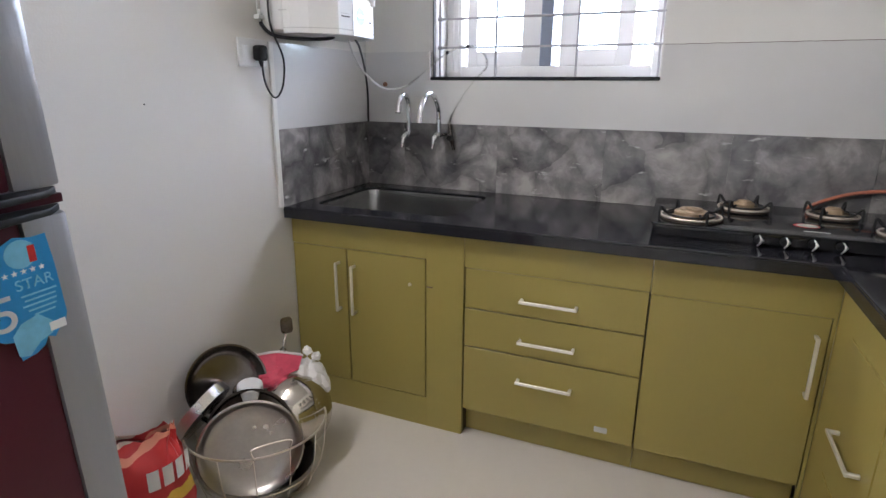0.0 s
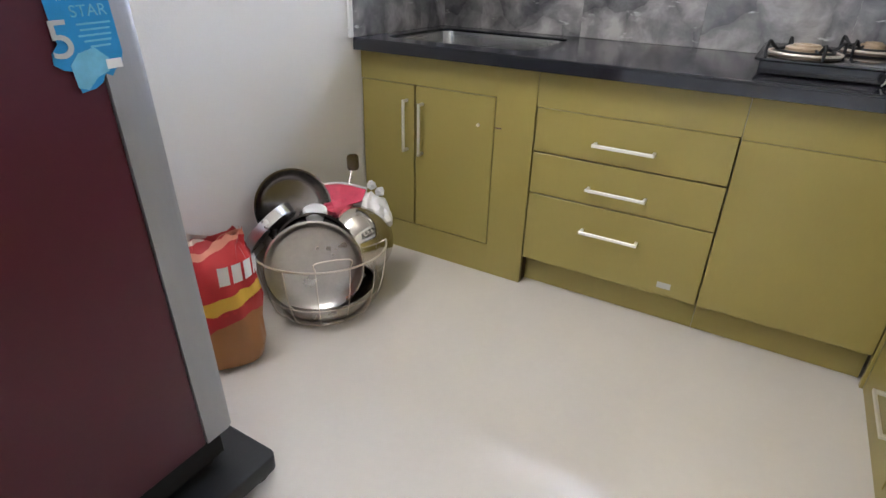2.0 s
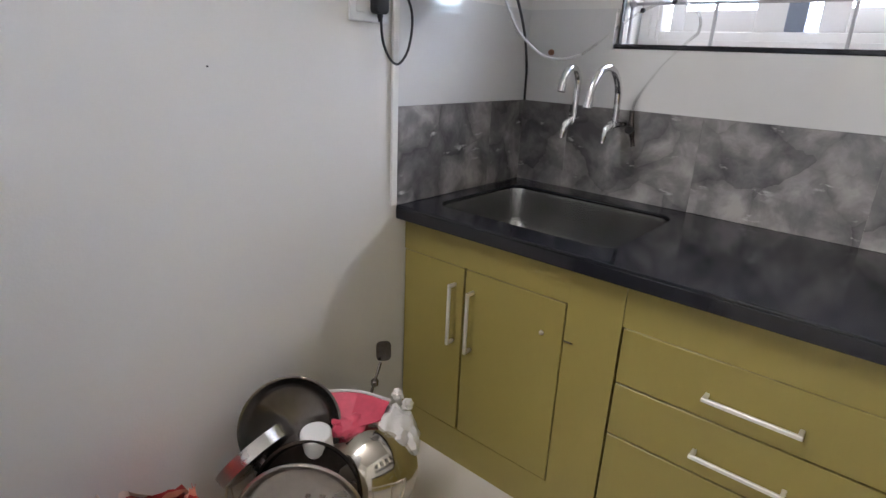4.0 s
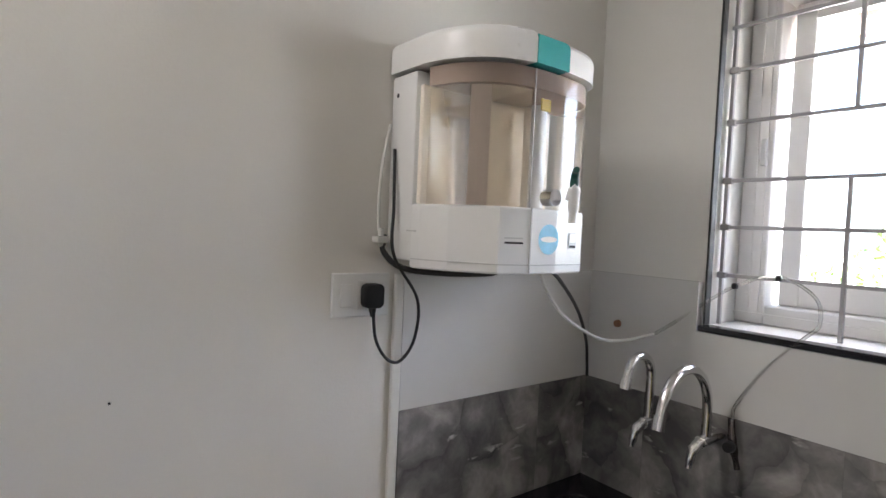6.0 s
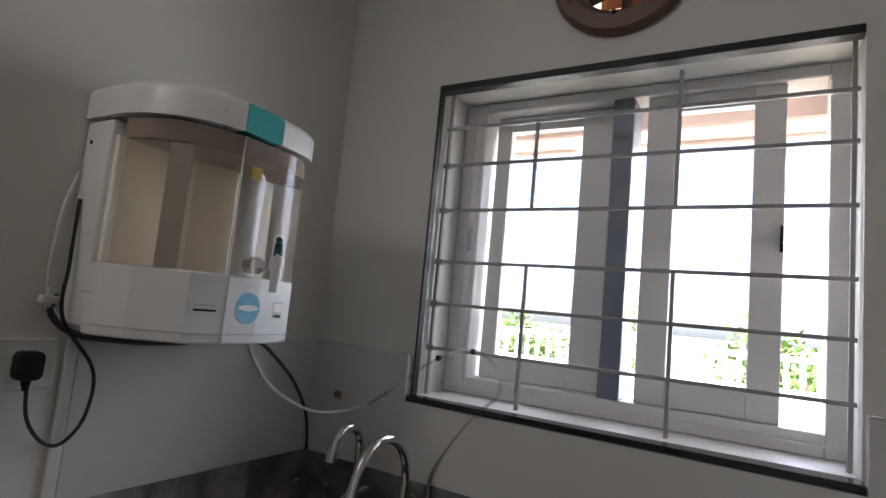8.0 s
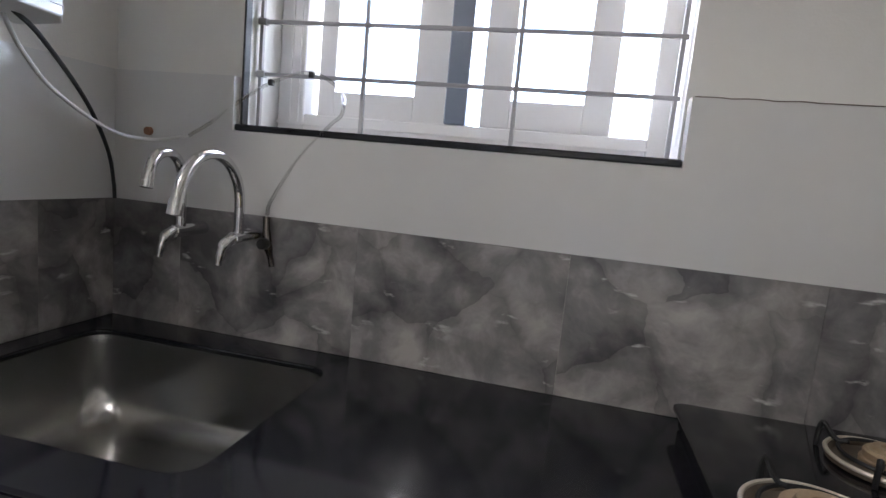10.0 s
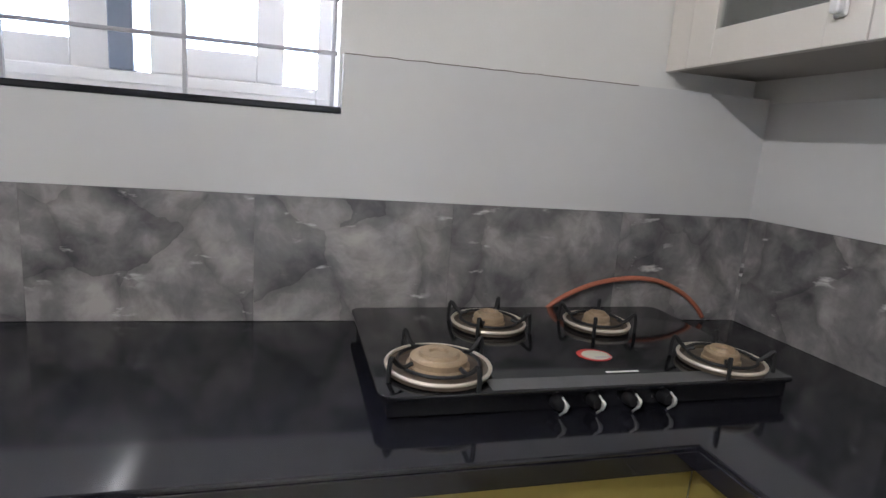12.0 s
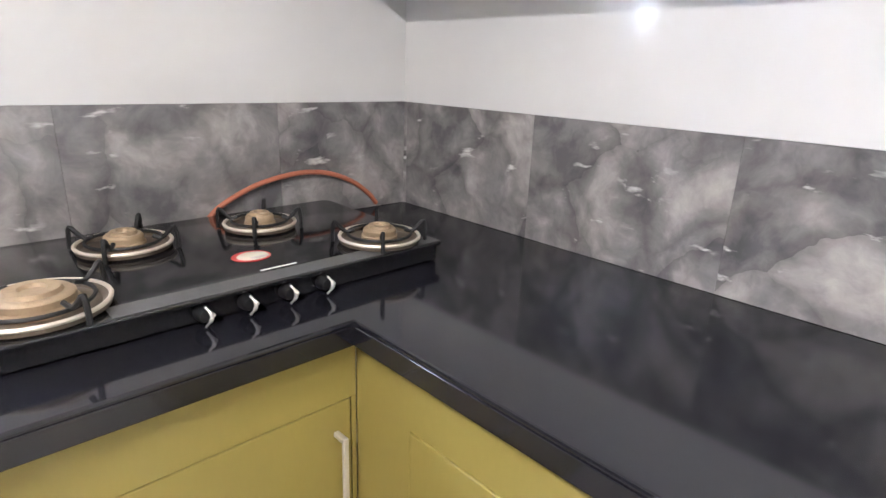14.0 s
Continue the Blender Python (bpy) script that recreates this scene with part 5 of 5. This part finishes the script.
def crumple(center, size, amp, seed, mat, name):
    bm = bmesh.new()
    bmesh.ops.create_icosphere(bm, subdivisions=4, radius=1)
    for v in bm.verts:
        n = v.co.copy()
        f = 1 + amp * noise.noise(n * 2.1 + Vector((seed, 0, 0))) + amp * 0.6 * noise.noise(n * 5.3 + Vector((0, seed, 0)))
        v.co = Vector(center) + Vector((n.x * size[0], n.y * size[1], n.z * size[2])) * f
    return part(name, bm, mat, pb, smooth=True)


crumple((0.255, -0.945, 0.262), (0.085, 0.075, 0.098), 0.26, 3.0, M_BAG, "film")
crumple((0.195, -1.035, 0.33), (0.05, 0.06, 0.035), 0.2, 8.0, M_PINK, "red_print")
crumple((0.235, -0.898, 0.378), (0.017, 0.016, 0.016), 0.3, 5.0, M_BAG, "knot")
crumple((0.266, -0.888, 0.356), (0.017, 0.016, 0.016), 0.3, 6.0, M_BAG, "knot")
# stiff folded flap of the pack
fl = bmesh.new()
flap = [(0.100, -1.038, 0.392), (0.165, -0.985, 0.394), (0.236, -0.93, 0.372), (0.262, -0.99, 0.352), (0.222, -1.075, 0.345)]
top = [fl.verts.new(Vector(p) + Vector((0, 0, 0.0015))) for p in flap]
bot = [fl.verts.new(Vector(p) - Vector((0, 0, 0.0015))) for p in flap]
fl.faces.new(top)
fl.faces.new(bot[::-1])
for k in range(5):
    fl.faces.new((top[k], bot[k], bot[(k + 1) % 5], top[(k + 1) % 5]))
part("flap", fl, M_PINK, pb, "folded red printed flap")
part("flap_edge", tube([(0.096, -1.04, 0.393), (0.165, -0.982, 0.397), (0.238, -0.927, 0.374)], 0.0045, 8, 5), M_BAG, pb, "white folded edge", smooth=True)

# ladle standing among the vessels
ld = thing("spatula", (0.1, -0.95, 0.2), "dark handled spatula standing among the vessels", "spatula")
part("shaft", tube([(0.13, -0.96, 0.16), (0.09, -0.88, 0.27), (0.06, -0.80, 0.37)], 0.0045, 8, 4), M_DPOT, ld, smooth=True)
bm = prism(rounded(-0.024, 0.024, -0.034, 0.034, 0.016, 4), -0.0015, 0.0015)
bm.transform(Matrix.Translation((0.052, -0.78, 0.40)) @ (Vector((0.8, -0.6, 0.1))).to_track_quat("Z", "Y").to_matrix().to_4x4())
part("blade", bm, M_DPOT, ld)
part("bead", lathe([(0, -0.018), (0.012, -0.008), (0.013, 0.006), (0, 0.018)], Matrix.Translation((0.075, -0.84, 0.32)), 12), M_DPOT, ld, smooth=True)

# ---------------------------------------------------------------- wall tiles (last)
def skewed(bm):
    """Brings the back wall's tiling forward along the wall, shaped to fit the camera's view."""
    for v in bm.verts:
        if v.co.y < -0.004:
            v.co.y -= 0.008 + SKEW * v.co.x
    return bm


TW, TG = 0.465, 0.0005


def tile_row(owner, name, material, axis, sign, plane, starts, z0_, z1_, depth):
    """Tiles of one row along a wall, each an object of its own on a shared mesh where whole."""
    shared = {}
    for a, b in starts:
        w = round(b - a, 4)
        if w not in shared:
            bm = bmesh.new()
            h = z1_ - z0_ - TG
            hx = (w - TG) / 2
            if axis == "x":
                bmesh.ops.create_cube(bm, size=1)
                for v in bm.verts:
                    v.co = (v.co.x * 2 * hx, v.co.y * depth, v.co.z * h)
            else:
                bmesh.ops.create_cube(bm, size=1)
                for v in bm.verts:
                    v.co = (v.co.x * depth, v.co.y * 2 * hx, v.co.z * h)
            bmesh.ops.bevel(bm, geom=[e for e in bm.edges], offset=0.0004, segments=1, affect="EDGES")
            shared[w] = bpy.data.meshes.new(name)
            bm.to_mesh(shared[w])
            bm.free()
            shared[w].materials.append(material)
        ob = new(name, shared[w])
        mid = (a + b) / 2
        ob.location = (mid, plane + sign * depth / 2, (z0_ + z1_) / 2) if axis == "x" else (plane + sign * depth / 2, mid, (z0_ + z1_) / 2)
        ob.parent = owner


def cuts(a, b, joints):
    pts = [a] + [j for j in joints if a + 0.004 < j < b - 0.004] + [b]
    return list(zip(pts, pts[1:]))


wall_l, wall_r = bpy.data.objects["wall_left"], bpy.data.objects["wall_right"]
jx = [2.07 - TW * k for k in range(-1, 6)][::-1]
jy = sorted(-0.085 - TW * k for k in range(0, 6))
tile_row(wall_back, "stone_tile", M_STILE, "x", -1, 0, cuts(0.010, W - 0.010, jx), ZT + 0.0005, ZS, 0.010)
for ob in [o for o in wall_back.children if o.name.startswith("stone_tile")]:
    ob.location.y -= 0.008 + SKEW * ob.location.x
    ob.rotation_euler.z = -math.atan(SKEW)
part("tile_bed", skewed(boxes((0.009, W - 0.009, -0.0045, -0.0005, ZT + 0.001, ZS - 0.001))), M_GROUT, wall_back, "mortar bed behind the stone tiles")
tile_row(wall_l, "stone_tile", M_STILE, "y", 1, 0, cuts(-0.687, -0.0005, [-0.222]), ZT + 0.0005, ZS, 0.0095)
tile_row(wall_r, "stone_tile", M_STILE, "y", -1, W, cuts(-2.31, -0.0005, jy), ZT + 0.0005, ZS, 0.0095)
bm = prism([(0.008, ZS + 0.0005), (W - 0.008, ZS + 0.0005), (W - 0.008, ZW + 0.01), (WX1 + 0.005, ZW + 0.01), (WX1 + 0.005, WZ0 - 0.001), (WX0 - 0.005, WZ0 - 0.001), (WX0 - 0.005, ZW), (0.008, ZW)], 0, 0.008)
bm.transform(Matrix(((1, 0, 0, 0), (0, 0, -1, 0), (0, 1, 0, 0), (0, 0, 0, 1))))
part("white_tile", skewed(bm), M_WTILE, wall_back)
crack = [(WX1 + 0.008 + k * 0.0125, -0.0162 - SKEW * (WX1 + 0.008 + k * 0.0125), ZW + 0.0095 + 0.0016 * noise.noise(Vector((k * 0.31, 2, 5))) + 0.0008 * noise.noise(Vector((k * 1.3, 7, 1)))) for k in range(60)]
part("grout_line", tube(crack, 0.0011, 6, 1, raw=True), M_JOINT, wall_back, "thin dark uneven joint above the tiles")
tile_row(wall_l, "white_tile", M_WTILE, "y", 1, 0, cuts(-0.687, -0.0005, []), ZS, ZW, 0.008)
tile_row(wall_r, "white_tile", M_WTILE, "y", -1, W, cuts(-2.31, -0.0005, [-1.86]), ZS, ZW, 0.008)
tagged(part("trim_1", boxes((0.0, 0.012, -0.712, -0.6885, ZT + 0.001, ZW), bevel=0.004, seg=2), M_WALLB), "pale plaster bead beside the wall tiles", "trim", kind="structure")
